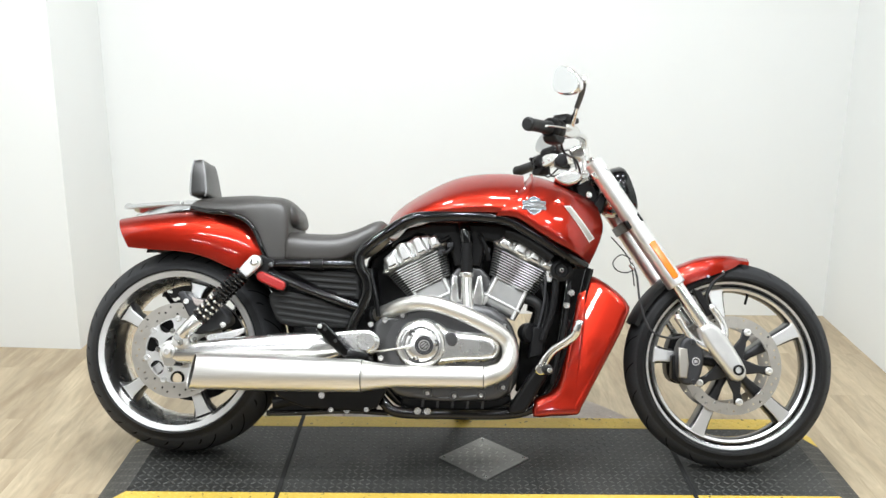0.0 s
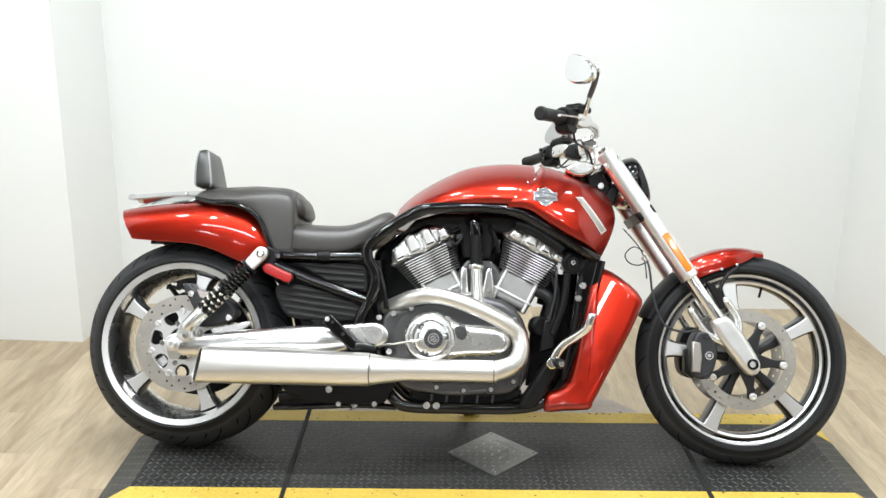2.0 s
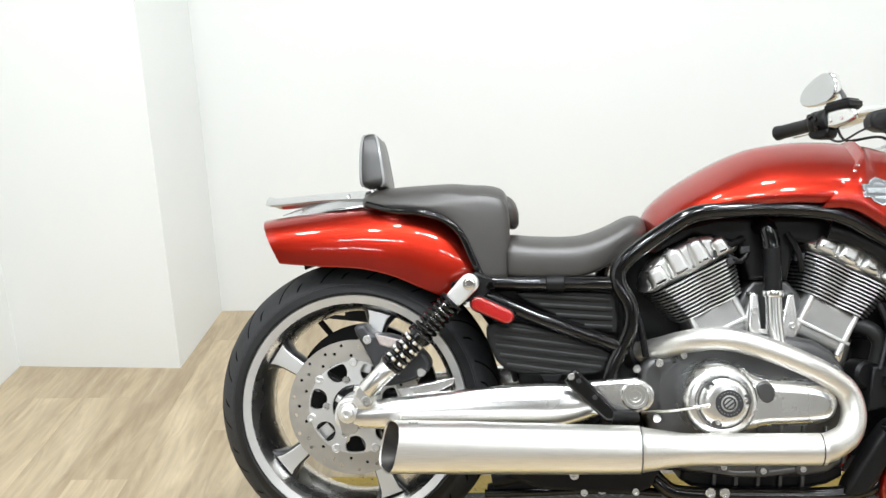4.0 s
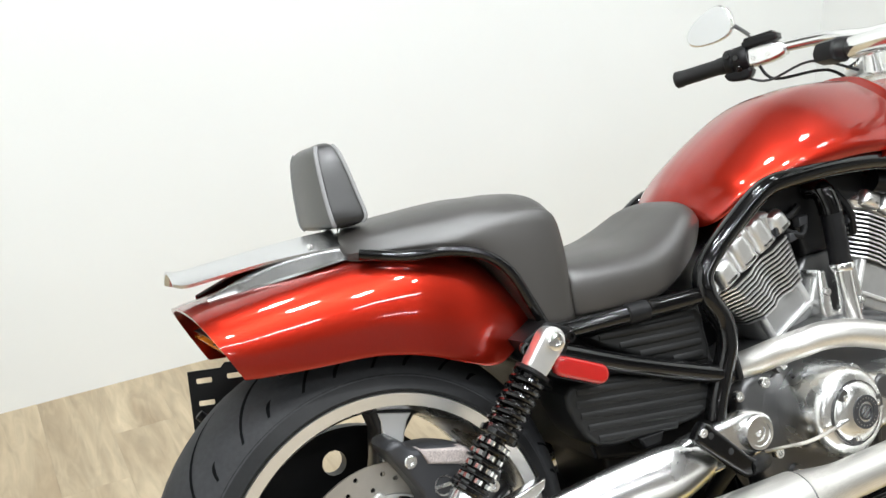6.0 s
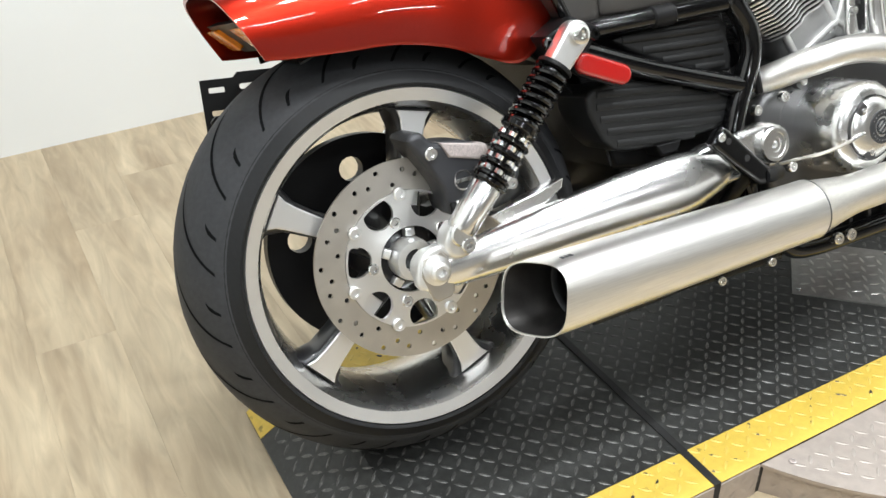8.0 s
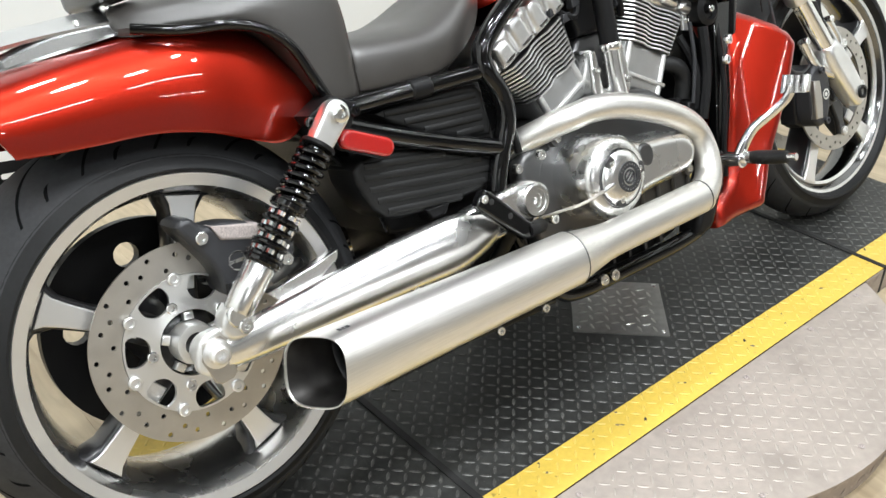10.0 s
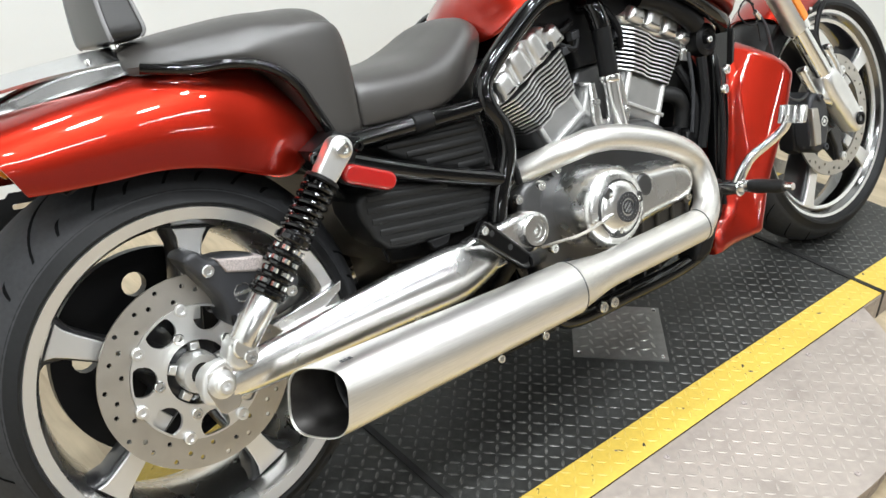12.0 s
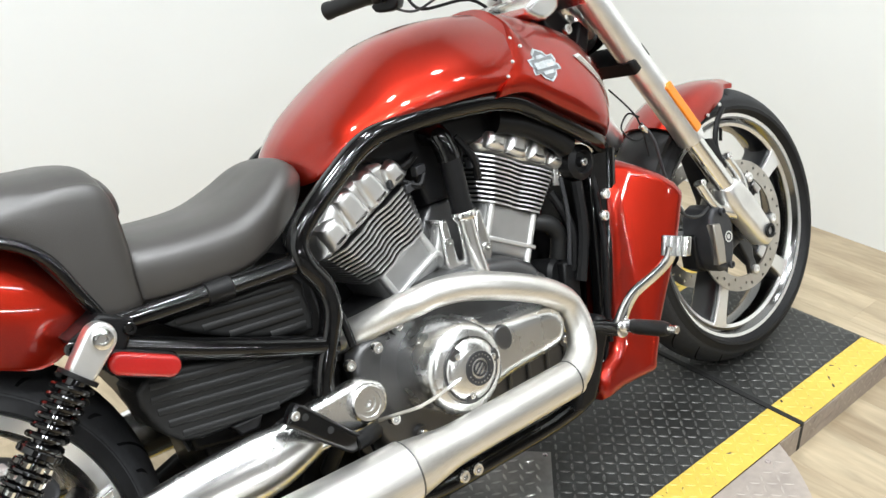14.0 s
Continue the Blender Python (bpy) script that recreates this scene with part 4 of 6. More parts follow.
bm = bmesh.new()
rings = []
for x, zt, w, fall in smooth_path([(0.096, 0.768, 0.086, 3.0), (0.086, 0.790, 0.086, 3.0), (0.062, 0.801, 0.086, 3.1), (0.0, 0.802, 0.079, 3.5), (-0.08, 0.797, 0.064, 4.6), (-0.15, 0.791, 0.055, 6.2), (-0.195, 0.787, 0.050, 7.4), (-0.212, 0.790, 0.047, 7.6)], 5):
    top = [(w * k / 8, zt - fall * (w * k / 8) ** 2) for k in range(-8, 9)]
    rings.append([(x, y, z) for y, z in top] + [(x, y * 0.97, z - 0.0045) for y, z in top[::-1]])
bridge(bm, rings)
rack = part("luggage_rack", bm, RACK_METAL, bike, "bright silver curved luggage rack on the tail", angle=50)
for side in (-1, 1):
    bm = bmesh.new()
    rings = []
    for x, y, z, half in smooth_path([(0.052, 0.088, 0.771, 0.003), (0.010, 0.085, 0.772, 0.011), (-0.050, 0.077, 0.768, 0.015), (-0.110, 0.066, 0.758, 0.011), (-0.172, 0.052, 0.744, 0.002)], 5):
        rings.append([(x, side * (y - half), z + half * 0.75), (x, side * (y + half), z - half * 0.75), (x, side * (y + half), z - half * 0.75 - 0.004), (x, side * (y - half), z + half * 0.75 - 0.004)])
    bridge(bm, rings)
    part("rack_wing", bm, RACK_METAL, rack, "flat silver wing lying on the fender", angle=50)
    part("rack_stud", rod((-0.02, side * 0.066, 0.764), (-0.02, side * 0.062, 0.790), 0.005), CHROME, rack)
PAD_VINYL = material("dark_pad_vinyl", (0.016, 0.0155, 0.015), 0.28, 0, spec=0.7, vary=0.1, vary_scale=9, bump=0.1, bump_scale=700)
# Grey base colour stands for the gloss highlights along the pad's piping.
PIPING_GLINT = material("glint_grey_piping", (0.26, 0.26, 0.265), 0.16, 0, 0.6, 0.05)


def rounded_ring(x0, x1, w, r, z, n=6):
    """A rounded rectangle lying at height z, x0 to x1 and w to both sides."""
    out = []
    for cx, cy, a0 in ((x1 - r, w - r, 0), (x0 + r, w - r, 90), (x0 + r, -w + r, 180), (x1 - r, -w + r, 270)):
        for k in range(n + 1):
            a = radians(a0 + 90 * k / n)
            out.append((cx + r * math.cos(a), cy + r * math.sin(a), z))
    return out


PAD = ((0.026, 0.048, 0.066, 0.804), (0.014, 0.060, 0.080, 0.808), (0.010, 0.065, 0.085, 0.818), (0.008, 0.060, 0.080, 0.850), (0.008, 0.054, 0.074, 0.885), (0.010, 0.048, 0.067, 0.912), (0.014, 0.043, 0.061, 0.923), (0.022, 0.036, 0.050, 0.928))
bm = bmesh.new()
bridge(bm, [rounded_ring(x0, x1, w, min(0.009, (x1 - x0) * 0.4), z) for x0, x1, w, z in smooth_path(PAD, 3)])
pad = part("backrest", bm, PAD_VINYL, bike, "black vinyl backrest pad with piped edges", angle=60)
for end in (0, 1):
    for side in (-1, 1):
        line = [((p[1] - 0.0022 if end else p[0] + 0.0022), side * (p[2] - 0.0022), p[3]) for p in PAD[1:7]]
        part("piping", tube(line, 0.0032, 8, 4), PIPING_GLINT, pad, "glossy piping, its grey standing for highlights")
for side in (-1, 1):
    part("backrest_post", rod((0.034, side * 0.03, 0.785), (0.034, side * 0.03, 0.82), 0.008), CHROME, bike, "chrome backrest post")

# side-mounted plate holder, slotted
SLOTS = [[(sx + a * w, sz + b * 0.0045) for a, b in ((-1, -0.6), (-0.9, -1), (0.9, -1), (1, -0.6), (1, 0.6), (0.9, 1), (-0.9, 1), (-1, 0.6))] for sx, sz, w in ((0.026, 0.020, 0.013), (0.026, 0.060, 0.013), (0.026, 0.098, 0.013), (0.085, 0.100, 0.021), (0.085, 0.020, 0.021))]
bm = holed_plate([(0, 0), (0.055, 0), (0.056, 0.004), (0.17, 0.004), (0.17, 0.124), (0.062, 0.124), (0.055, 0.116), (0, 0.116)], SLOTS, -0.0015, 0.0015)
holder = part("plate_holder", bm, BLACK_SATIN, bike, "black slotted number plate holder", smooth=False)
holder.matrix_basis = pose(-0.186, 0.27, 0.492, 0, 4, -14)
part("holder_arm", rod((-0.185, 0.18, 0.55), (-0.02, 0.165, 0.36), 0.008), BLACK_SATIN, bike, "black plate holder arm")

# -- tank and covers --
def tank_half(zt, zb, w, full=0.0):
    """Half a cross-section from top to bottom; full squares its shoulder."""
    h = zt - zb
    thin = ((0, 0), (0.26, 0.035), (0.50, 0.19), (0.72, 0.40), (0.91, 0.64), (1.0, 0.85))
    wide = ((0, 0), (0.40, 0.02), (0.64, 0.10), (0.80, 0.27), (0.93, 0.58), (1.0, 0.85))
    top = [((a + (c - a) * full) * w, zt - (b + (d - b) * full) * h) for (a, b), (c, d) in zip(thin, wide)]
    return top + [(0.985 * w, zb + 0.035 * h), (0.93 * w, zb), (0.6 * w, zb), (0, zb)]


bm = hull([(x, tank_half(zt, zb, w)) for x, zt, zb, w in ((0.630, 0.722, 0.690, 0.05), (0.642, 0.752, 0.690, 0.092), (0.662, 0.775, 0.700, 0.120), (0.700, 0.806, 0.728, 0.146), (0.775, 0.851, 0.749, 0.168), (0.853, 0.885, 0.757, 0.179),
                                                          (0.93, 0.899, 0.760, 0.185), (1.0, 0.902, 0.757, 0.187), (1.06, 0.898, 0.757, 0.187))], 6, 4)
tank = part("fuel_tank_cover", bm, RED, bike, "metallic orange-red tank cover", angle=60)
bm = hull([(x, tank_half(zt, zb, w, full)) for x, zt, zb, w, full in ((0.972, 0.9035, 0.748, 0.190, 0), (1.035, 0.903, 0.744, 0.195, 0.05), (1.10, 0.893, 0.704, 0.201, 0.25), (1.155, 0.875, 0.671, 0.203, 0.5), (1.195, 0.856, 0.648, 0.193, 0.7),
                                                                       (1.228, 0.838, 0.630, 0.162, 0.9), (1.262, 0.817, 0.613, 0.120, 1.0))], 6, 4)
for v in bm.verts:
    k = max(0.0, min(1.0, (1.09 - v.co.x) / 0.118))
    v.co.x += 0.92 * k * min(max(v.co.z - 0.748, 0), 0.12)
    f = max(0.0, min(1.0, (v.co.x - 1.155) / 0.107)) if v.co.x > 1.155 else 0.0
    v.co.x += f * (0.042 * math.sin(math.pi / 2 * max(0.0, min(1.0, (v.co.z - 0.615) / 0.13))) - 0.30 * max(0.0, v.co.z - 0.74))
from mathutils.bvhtree import BVHTree
cover_skin = BVHTree.FromBMesh(bm)
nose = part("airbox_cover", bm, RED, bike, "metallic orange-red front cover", angle=60)


def on_cover(x, z, lift=0.0):
    hit = cover_skin.ray_cast(Vector((x, -1, z)), Vector((0, 1, 0)))[0]
    return (hit.y if hit is not None else -0.19) - lift


def badge(outline, lift0, lift1, mat, label, name):
    """A plate that lies on the cover's side."""
    bm = bmesh.new()
    pts = outline
    bridge(bm, [[(x, on_cover(x, z, lift0), z) for x, z in pts], [(x, on_cover(x, z, lift1), z) for x, z in pts]])
    return part(name, bm, mat, nose, label, smooth=False)


EX, EZ = 1.088, 0.782
SHIELD = [(-0.021, 0.015), (-0.017, 0.023), (0, 0.031), (0.017, 0.023), (0.021, 0.015), (0.036, 0.015), (0.036, 0.004), (0.031, 0), (0.036, -0.004), (0.036, -0.013), (0.021, -0.013), (0.017, -0.021), (0, -0.030), (-0.017, -0.021), (-0.021, -0.013), (-0.036, -0.013), (-0.036, -0.004), (-0.031, 0), (-0.036, 0.004), (-0.036, 0.015)]
badge([(EX + x, EZ + z) for x, z in SHIELD], -0.003, 0.0025, SILVER_BADGE, "silver shield badge", "badge")
badge([(EX + x * 0.86, EZ + z * 0.86) for x, z in SHIELD], 0.002, 0.0031, BADGE_GREY, "grey badge field", "badge_field")
badge([(EX - 0.027, EZ - 0.005), (EX + 0.027, EZ - 0.005), (EX + 0.027, EZ + 0.007), (EX - 0.027, EZ + 0.007)], 0.003, 0.0040, SILVER_BADGE, "plain bright bar", "badge_bar")
badge([(EX - 0.013, EZ + 0.012), (EX + 0.013, EZ + 0.012), (EX + 0.009, EZ + 0.018), (EX - 0.009, EZ + 0.018)], 0.003, 0.0040, SILVER_BADGE, "plain bright bar", "badge_bar")
badge([(EX - 0.013, EZ - 0.016), (EX + 0.013, EZ - 0.016), (EX + 0.015, EZ - 0.010), (EX - 0.015, EZ - 0.010)], 0.003, 0.0040, SILVER_BADGE, "plain bright bar", "badge_bar")
def vent_sheet(corners, lift0, lift1, mat, label, name):
    """A long strip that follows the cover's curve."""
    a, b, c, d = (Vector((*q, 0)) for q in corners)
    bm = bmesh.new()
    rings = []
    for k in range(11):
        p, q = a.lerp(d, k / 10), b.lerp(c, k / 10)
        mid = [p.lerp(q, t / 3) for t in range(4)]
        rings.append([(m.x, on_cover(m.x, m.y, lift1), m.y) for m in mid] + [(m.x, on_cover(m.x, m.y, lift0), m.y) for m in mid[::-1]])
    bridge(bm, rings)
    return part(name, bm, mat, nose, label, angle=30)


vent_sheet([(1.178, 0.785), (1.199, 0.786), (1.274, 0.690), (1.256, 0.676)], -0.004, 0.0022, CAST, "grey side vent insert", "vent")
vent_sheet([(1.183, 0.780), (1.197, 0.781), (1.268, 0.690), (1.257, 0.682)], 0.0015, 0.0030, DISC_STEEL, "fine silver mesh", "vent_mesh")
for x, z in ((1.036, 0.822), (1.013, 0.800), (1.000, 0.778), (1.06, 0.838)):
    part("cover_stud", lathe([(0, 0), (0.0035, 0), (0.003, 0.002), (0, 0.0026)], (x, on_cover(x, z), z), (0.1, -1, 0.25), 10), POLISHED, nose)


# -- frame --
def frame_tubes(side):
    y = side * 0.163
    part("frame_tube", tube([(0.545, y, 0.395), (0.556, y, 0.43), (0.574, y, 0.466), (0.590, y * 1.02, 0.51), (0.588, y * 1.02, 0.55), (0.567, y * 1.02, 0.590), (0.566, y, 0.622), (0.59, y, 0.652), (0.646, y, 0.694), (0.711, y, 0.734), (0.77, y, 0.745), (0.894, y, 0.749),
                             (1.004, y, 0.739), (1.077, y, 0.704), (1.193, y * 0.96, 0.634), (1.246, y * 0.74, 0.606)], 0.0172, 16, 5), BLACK_GLOSS, bike, "gloss black perimeter frame tube")
    part("rear_frame_tube", tube([(0.245, side * 0.15, 0.594), (0.40, y * 0.96, 0.594), (0.565, y * 0.98, 0.594)], 0.0145, 14, 3), BLACK_GLOSS, bike, "gloss black rear frame tube")
    part("rear_frame_tube", tube([(0.255, side * 0.16, 0.582), (0.40, y, 0.522), (0.585, y, 0.458)], 0.0155, 14, 3), BLACK_GLOSS, bike, "gloss black rear frame tube")
    part("down_tube", tube([(1.258, side * 0.125, 0.60), (1.225, side * 0.125, 0.46), (1.184, side * 0.125, 0.34), (1.135, side * 0.130, 0.220), (1.085, side * 0.14, 0.174), (1.0, side * 0.146, 0.158), (0.85, side * 0.148, 0.155), (0.70, side * 0.146, 0.155), (0.655, side * 0.14, 0.175),
                            (0.62, side * 0.12, 0.225), (0.60, side * 0.12, 0.32)], 0.0165, 14, 5), BLACK_GLOSS, bike, "gloss black lower frame tube")
    for x, z in ((0.752, 0.162), (0.781, 0.162)):
        part("frame_bolt", socket_bolt((x, side * 0.161, z), (0, side, 0), 0.011, 0.009), POLISHED, bike)
    part("tube_sleeve", rod((0.415, y * 0.965, 0.594), (0.455, y * 0.968, 0.594), 0.0165), BLACK_SATIN, bike)


both(frame_tubes)
part("steering_head", tube([(1.20, 0, 0.87), (1.25, 0, 0.79), (1.275, 0, 0.75)], 0.036, 20, 3), BLACK_SATIN, bike, "black steering head")
part("shock_mount", slab([(0.225, 0.60), (0.27, 0.62), (0.31, 0.60), (0.29, 0.565), (0.25, 0.555)], -0.18, 0.18, 0.006), BLACK_SATIN, bike, "black shock mount")
for x, z in ((0.225, 0.590), (0.30, 0.590)):
    part("mount_bolt", socket_bolt((x, -0.178, z), (0, -1, 0), 0.009, 0.007), BLACK_GLOSS, bike)
RF = [(0.333 + 0.0150 * math.cos(a), 0.5270 + 0.0150 * math.sin(a)) for a in np.linspace(radians(-114), radians(66), 9)] + [(0.2735 + 0.0150 * math.cos(a), 0.5535 + 0.0150 * math.sin(a)) for a in np.linspace(radians(66), radians(246), 9)]
reflector = part("side_reflector", slab(RF, -0.196, -0.176, 0.006, 4), RED_LENS, bike, "red side reflector")
part("reflector_frame", slab(inset_loop([np.array(p) for p in RF], -0.0025), -0.186, -0.172, 0.002), BLACK_SATIN, reflector)


# ribbed side covers
def ribbed(outline, y, name, ribs, slope, label):
    cover = part(name, slab(outline, y, y + 0.09, 0.008, 4, 2), BLACK_PLASTIC, bike, label)
    xs = [p[0] for p in outline]
    n = len(outline)
    for k in range(ribs):
        z0 = ribs_z0(outline) + (k + 0.6) * 0.019
        cut = []
        for i in range(n):
            (xa, za), (xb, zb) = outline[i], outline[(i + 1) % n]
            fa, fb = za - slope * (xa - xs[0]) - z0, zb - slope * (xb - xs[0]) - z0
            if fa * fb < 0:
                t = fa / (fa - fb)
                cut.append((xa + (xb - xa) * t, za + (zb - za) * t))
        if len(cut) >= 2:
            cut.sort()
            (xa, za), (xb, zb) = cut[0], cut[-1]
            if xb - xa > 0.05:
                part("rib", tube([(xa + 0.012, y + 0.001, za + slope * 0.012), ((xa + xb) / 2, y - 0.001, (za + zb) / 2), (xb - 0.012, y + 0.001, zb - slope * 0.012)], 0.0062, 10, 3, flat=0.45), BLACK_PLASTIC, cover)
    return cover


def ribs_z0(outline):
    return min(p[1] for p in outline) - 0.005


ribbed([(0.352, 0.573), (0.45, 0.578), (0.556, 0.575), (0.566, 0.54), (0.566, 0.488), (0.50, 0.500), (0.43, 0.525)], -0.148, "upper_side_cover", 5, -0.06, "ribbed black plastic side cover")
ribbed([(0.290, 0.500), (0.33, 0.515), (0.42, 0.500), (0.50, 0.472), (0.562, 0.446), (0.556, 0.424), (0.52, 0.404), (0.40, 0.402), (0.33, 0.412), (0.30, 0.455)], -0.156, "lower_side_cover", 6, -0.12, "ribbed black plastic side cover")
part("battery_box", slab([(0.30, 0.58), (0.60, 0.59), (0.62, 0.40), (0.60, 0.33), (0.45, 0.35), (0.36, 0.37)], -0.10, 0.12, 0.01), BLACK_SATIN, bike, "black inner box under the seat")
part("cover_tab", slab([(0.40, 0.405), (0.45, 0.405), (0.44, 0.385), (0.41, 0.385)], -0.16, -0.12, 0.006), BLACK_SATIN, bike)

# passenger peg bracket, folded
peg = part("passenger_peg", slab([(0.452, 0.405), (0.466, 0.420), (0.482, 0.416), (0.545, 0.350), (0.560, 0.338), (0.552, 0.322), (0.535, 0.318), (0.515, 0.335), (0.455, 0.392)], -0.232, -0.212, 0.006, round_steps=2), BLACK_GLOSS, bike, "folded black passenger peg")
# Dark discs on the bracket, painted as two shaded holes.
for x, z in ((0.478, 0.400), (0.510, 0.367)):
    part("peg_hole_shade", rod((x, -0.2325, z), (x, -0.228, z), 0.0055), DARK_GAP, peg)
part("peg_bolt", socket_bolt((0.463, -0.232, 0.409), (0, -1, 0), 0.007, 0.006), POLISHED, peg)
part("peg_mount", tube([(0.545, -0.225, 0.330), (0.565, -0.22, 0.328), (0.595, -0.20, 0.322)], 0.013, 10, 3), BLACK_SATIN, bike, "black peg mount")
part("peg_stay", rod((0.545, -0.20, 0.34), (0.53, -0.14, 0.27), 0.012), BLACK_SATIN, bike)

# -- engine --
# Three added black sheets block the bright wall behind the engine's gaps.
part("engine_backing", slab([(0.565, 0.40), (0.80, 0.40), (1.06, 0.48), (1.10, 0.60), (1.06, 0.70), (0.90, 0.74), (0.74, 0.73), (0.64, 0.675), (0.58, 0.62)], 0.02, 0.05, 0.006), BLACK_SATIN, bike, "added black sheet blocking light behind the cylinders")
part("radiator_backing", slab([(1.08, 0.47), (1.18, 0.44), (1.20, 0.56), (1.15, 0.62), (1.10, 0.60)], 0.02, 0.05, 0.006), BLACK_SATIN, bike, "added black sheet blocking light behind the cylinders")
part("bay_backing", slab([(1.048, 0.215), (1.16, 0.20), (1.20, 0.33), (1.215, 0.47), (1.10, 0.47), (1.085, 0.42), (1.060, 0.38)], 0.0, 0.04, 0.006), BLACK_SATIN, bike, "added black sheet blocking light behind the engine")
part("regulator_box", slab([(1.082, 0.325), (1.125, 0.335), (1.135, 0.425), (1.094, 0.42)], -0.125, -0.06, 0.008), BLACK_SATIN, bike, "small black box beside the frame")
part("water_elbow", tube([(1.075, -0.085, 0.505), (1.103, -0.10, 0.492), (1.118, -0.10, 0.465), (1.112, -0.095, 0.425)], 0.017, 14, 5), BLACK_PLASTIC, bike, "black rubber elbow hose")
part("thin_pipe", tube([(1.128, -0.125, 0.575), (1.126, -0.128, 0.50), (1.108, -0.126, 0.415)], 0.0042, 8, 4), GREY_PAINT, bike, "thin grey pipe")
# Added plate: hides the bright deck between swing arm and muffler.
part("muffler_gap_filler", slab([(0.336, 0.145), (0.62, 0.15), (0.62, 0.335), (0.40, 0.335), (0.338, 0.26)], -0.098, -0.070, 0.006), BLACK_SATIN, bike, "added black plate keeping the gap inside the muffler dark")
part("crankcase", slab([(0.625, 0.30), (0.66, 0.225), (0.72, 0.195), (0.90, 0.19), (1.0, 0.20), (1.045, 0.25), (1.052, 0.34), (1.03, 0.42), (0.97, 0.475), (0.82, 0.49), (0.69, 0.455), (0.635, 0.39)], -0.150, 0.15, 0.02, 4, 2), CAST_DARK, bike, "dark cast engine case")
part("sump", slab([(0.70, 0.20), (0.72, 0.165), (0.90, 0.160), (1.0, 0.175), (1.03, 0.21), (0.90, 0.235), (0.75, 0.235)], -0.13, 0.13, 0.01, 3, 2), BLACK_SATIN, bike, "black sump")
for k in range(5):
    part("sump_rib", slab([(0.76 + k * 0.045, 0.172), (0.768 + k * 0.045, 0.172), (0.772 + k * 0.045, 0.222), (0.764 + k * 0.045, 0.222)], -0.142, -0.12, 0.002), CAST_DARK, bike)
part("sump_line", tube([(0.70, -0.138, 0.215), (0.80, -0.146, 0.200), (0.90, -0.146, 0.204), (0.98, -0.138, 0.222)], 0.008, 10, 4), CAST_DARK, bike, "cast rib")
for x, z in ((0.70, 0.262), (0.78, 0.215), (0.86, 0.208), (0.94, 0.213), (1.005, 0.238), (1.032, 0.30), (1.034, 0.36), (1.005, 0.42), (0.70, 0.445)):
    part("crankcase_boss", lathe([(0, -0.01), (0.016, -0.01), (0.013, 0.010), (0, 0.010)], (x, -0.148, z), (0, -1, 0), 16), CAST_DARK, bike)
    part("crankcase_bolt", socket_bolt((x, -0.157, z), (0, -1, 0), 0.0075, 0.007), POLISHED, bike)
for k in range(6):
    part("crankcase_rib", tube([(0.80 + k * 0.045, -0.147, 0.225), (0.805 + k * 0.045, -0.152, 0.26), (0.81 + k * 0.045, -0.152, 0.30)], 0.0045, 8, 3), CAST_DARK, bike)
# polished clutch cover
CCX, CCZ = 0.760, 0.360
COV = [(0.80, 0.425), (0.83, 0.412), (0.86, 0.403), (0.93, 0.398), (0.972, 0.390), (0.992, 0.368), (0.993, 0.345), (0.978, 0.322), (0.94, 0.313), (0.86, 0.308), (0.80, 0.302), (0.775, 0.36)]
cover = part("clutch_cover", slab(COV, -0.222, -0.12, 0.022, 5, 3), COVER_SHINE, bike, "polished aluminium clutch cover")
part("cover_dome", lathe([(0, 0.004), (0.051, 0.004), (0.053, 0.0062), (0.0605, 0.0050), (0.067, 0.0020), (0.0715, -0.004), (0.074, -0.012), (0.0765, -0.035), (0.0785, -0.09), (0, -0.09)], (CCX, -0.232, CCZ), (0, -1, 0), 64), COVER_SHINE, cover, "round polished dome of the cover")
derby = part("derby_cover", lathe([(0, -0.010), (0.0500, -0.010), (0.0500, 0.0040), (0.0490, 0.0075), (0.046, 0.0105), (0.038, 0.0145), (0.029, 0.0165), (0, 0.0170)], (CCX + 0.004, -0.232, CCZ), (0, -1, 0), 56), COVER_SHINE, bike, "round polished domed derby cover")
part("derby_gap", lathe([(0.0501, 0.003), (0.0513, 0.003), (0.0513, 0.0070), (0.0501, 0.0070)], (CCX + 0.004, -0.232, CCZ), (0, -1, 0), 56, closed=True), CAST_DARK, derby, "dark seam round the derby cover")
DY, BX = -0.2488, CCX + 0.012
part("derby_badge", lathe([(0.0165, 0), (0.0272, -0.001), (0.0272, 0.0012), (0.0165, 0.0014)], (BX, DY, CCZ), (0, -1, 0), 40, closed=True), GREY_PAINT, derby, "dark ring with small unreadable marks")
for k in range(22):
    a = 2 * math.pi * k / 22
    if k % 11 not in (0, 10):
        part("badge_mark", rod((BX + 0.0222 * math.cos(a), DY - 0.0008, CCZ + 0.0222 * math.sin(a)), (BX + 0.0222 * math.cos(a), DY - 0.0018, CCZ + 0.0222 * math.sin(a)), 0.0014, seg=6), RACK_METAL, derby)
part("derby_ring", lathe([(0.0100, 0), (0.0130, 0), (0.0130, 0.0014), (0.0100, 0.0014)], (BX, DY, CCZ), (0, -1, 0), 40, closed=True), GREY_PAINT, derby)
for off in (-0.0035, 0.0035):
    part("derby_bar", slab(spun([(-0.011, off - 0.0013), (0.011, off - 0.0013), (0.011, off + 0.0013), (-0.011, off + 0.0013)], radians(40), BX, CCZ), DY - 0.0016, DY + 0.001, 0.0004), GREY_PAINT, derby, "plain dark bar")
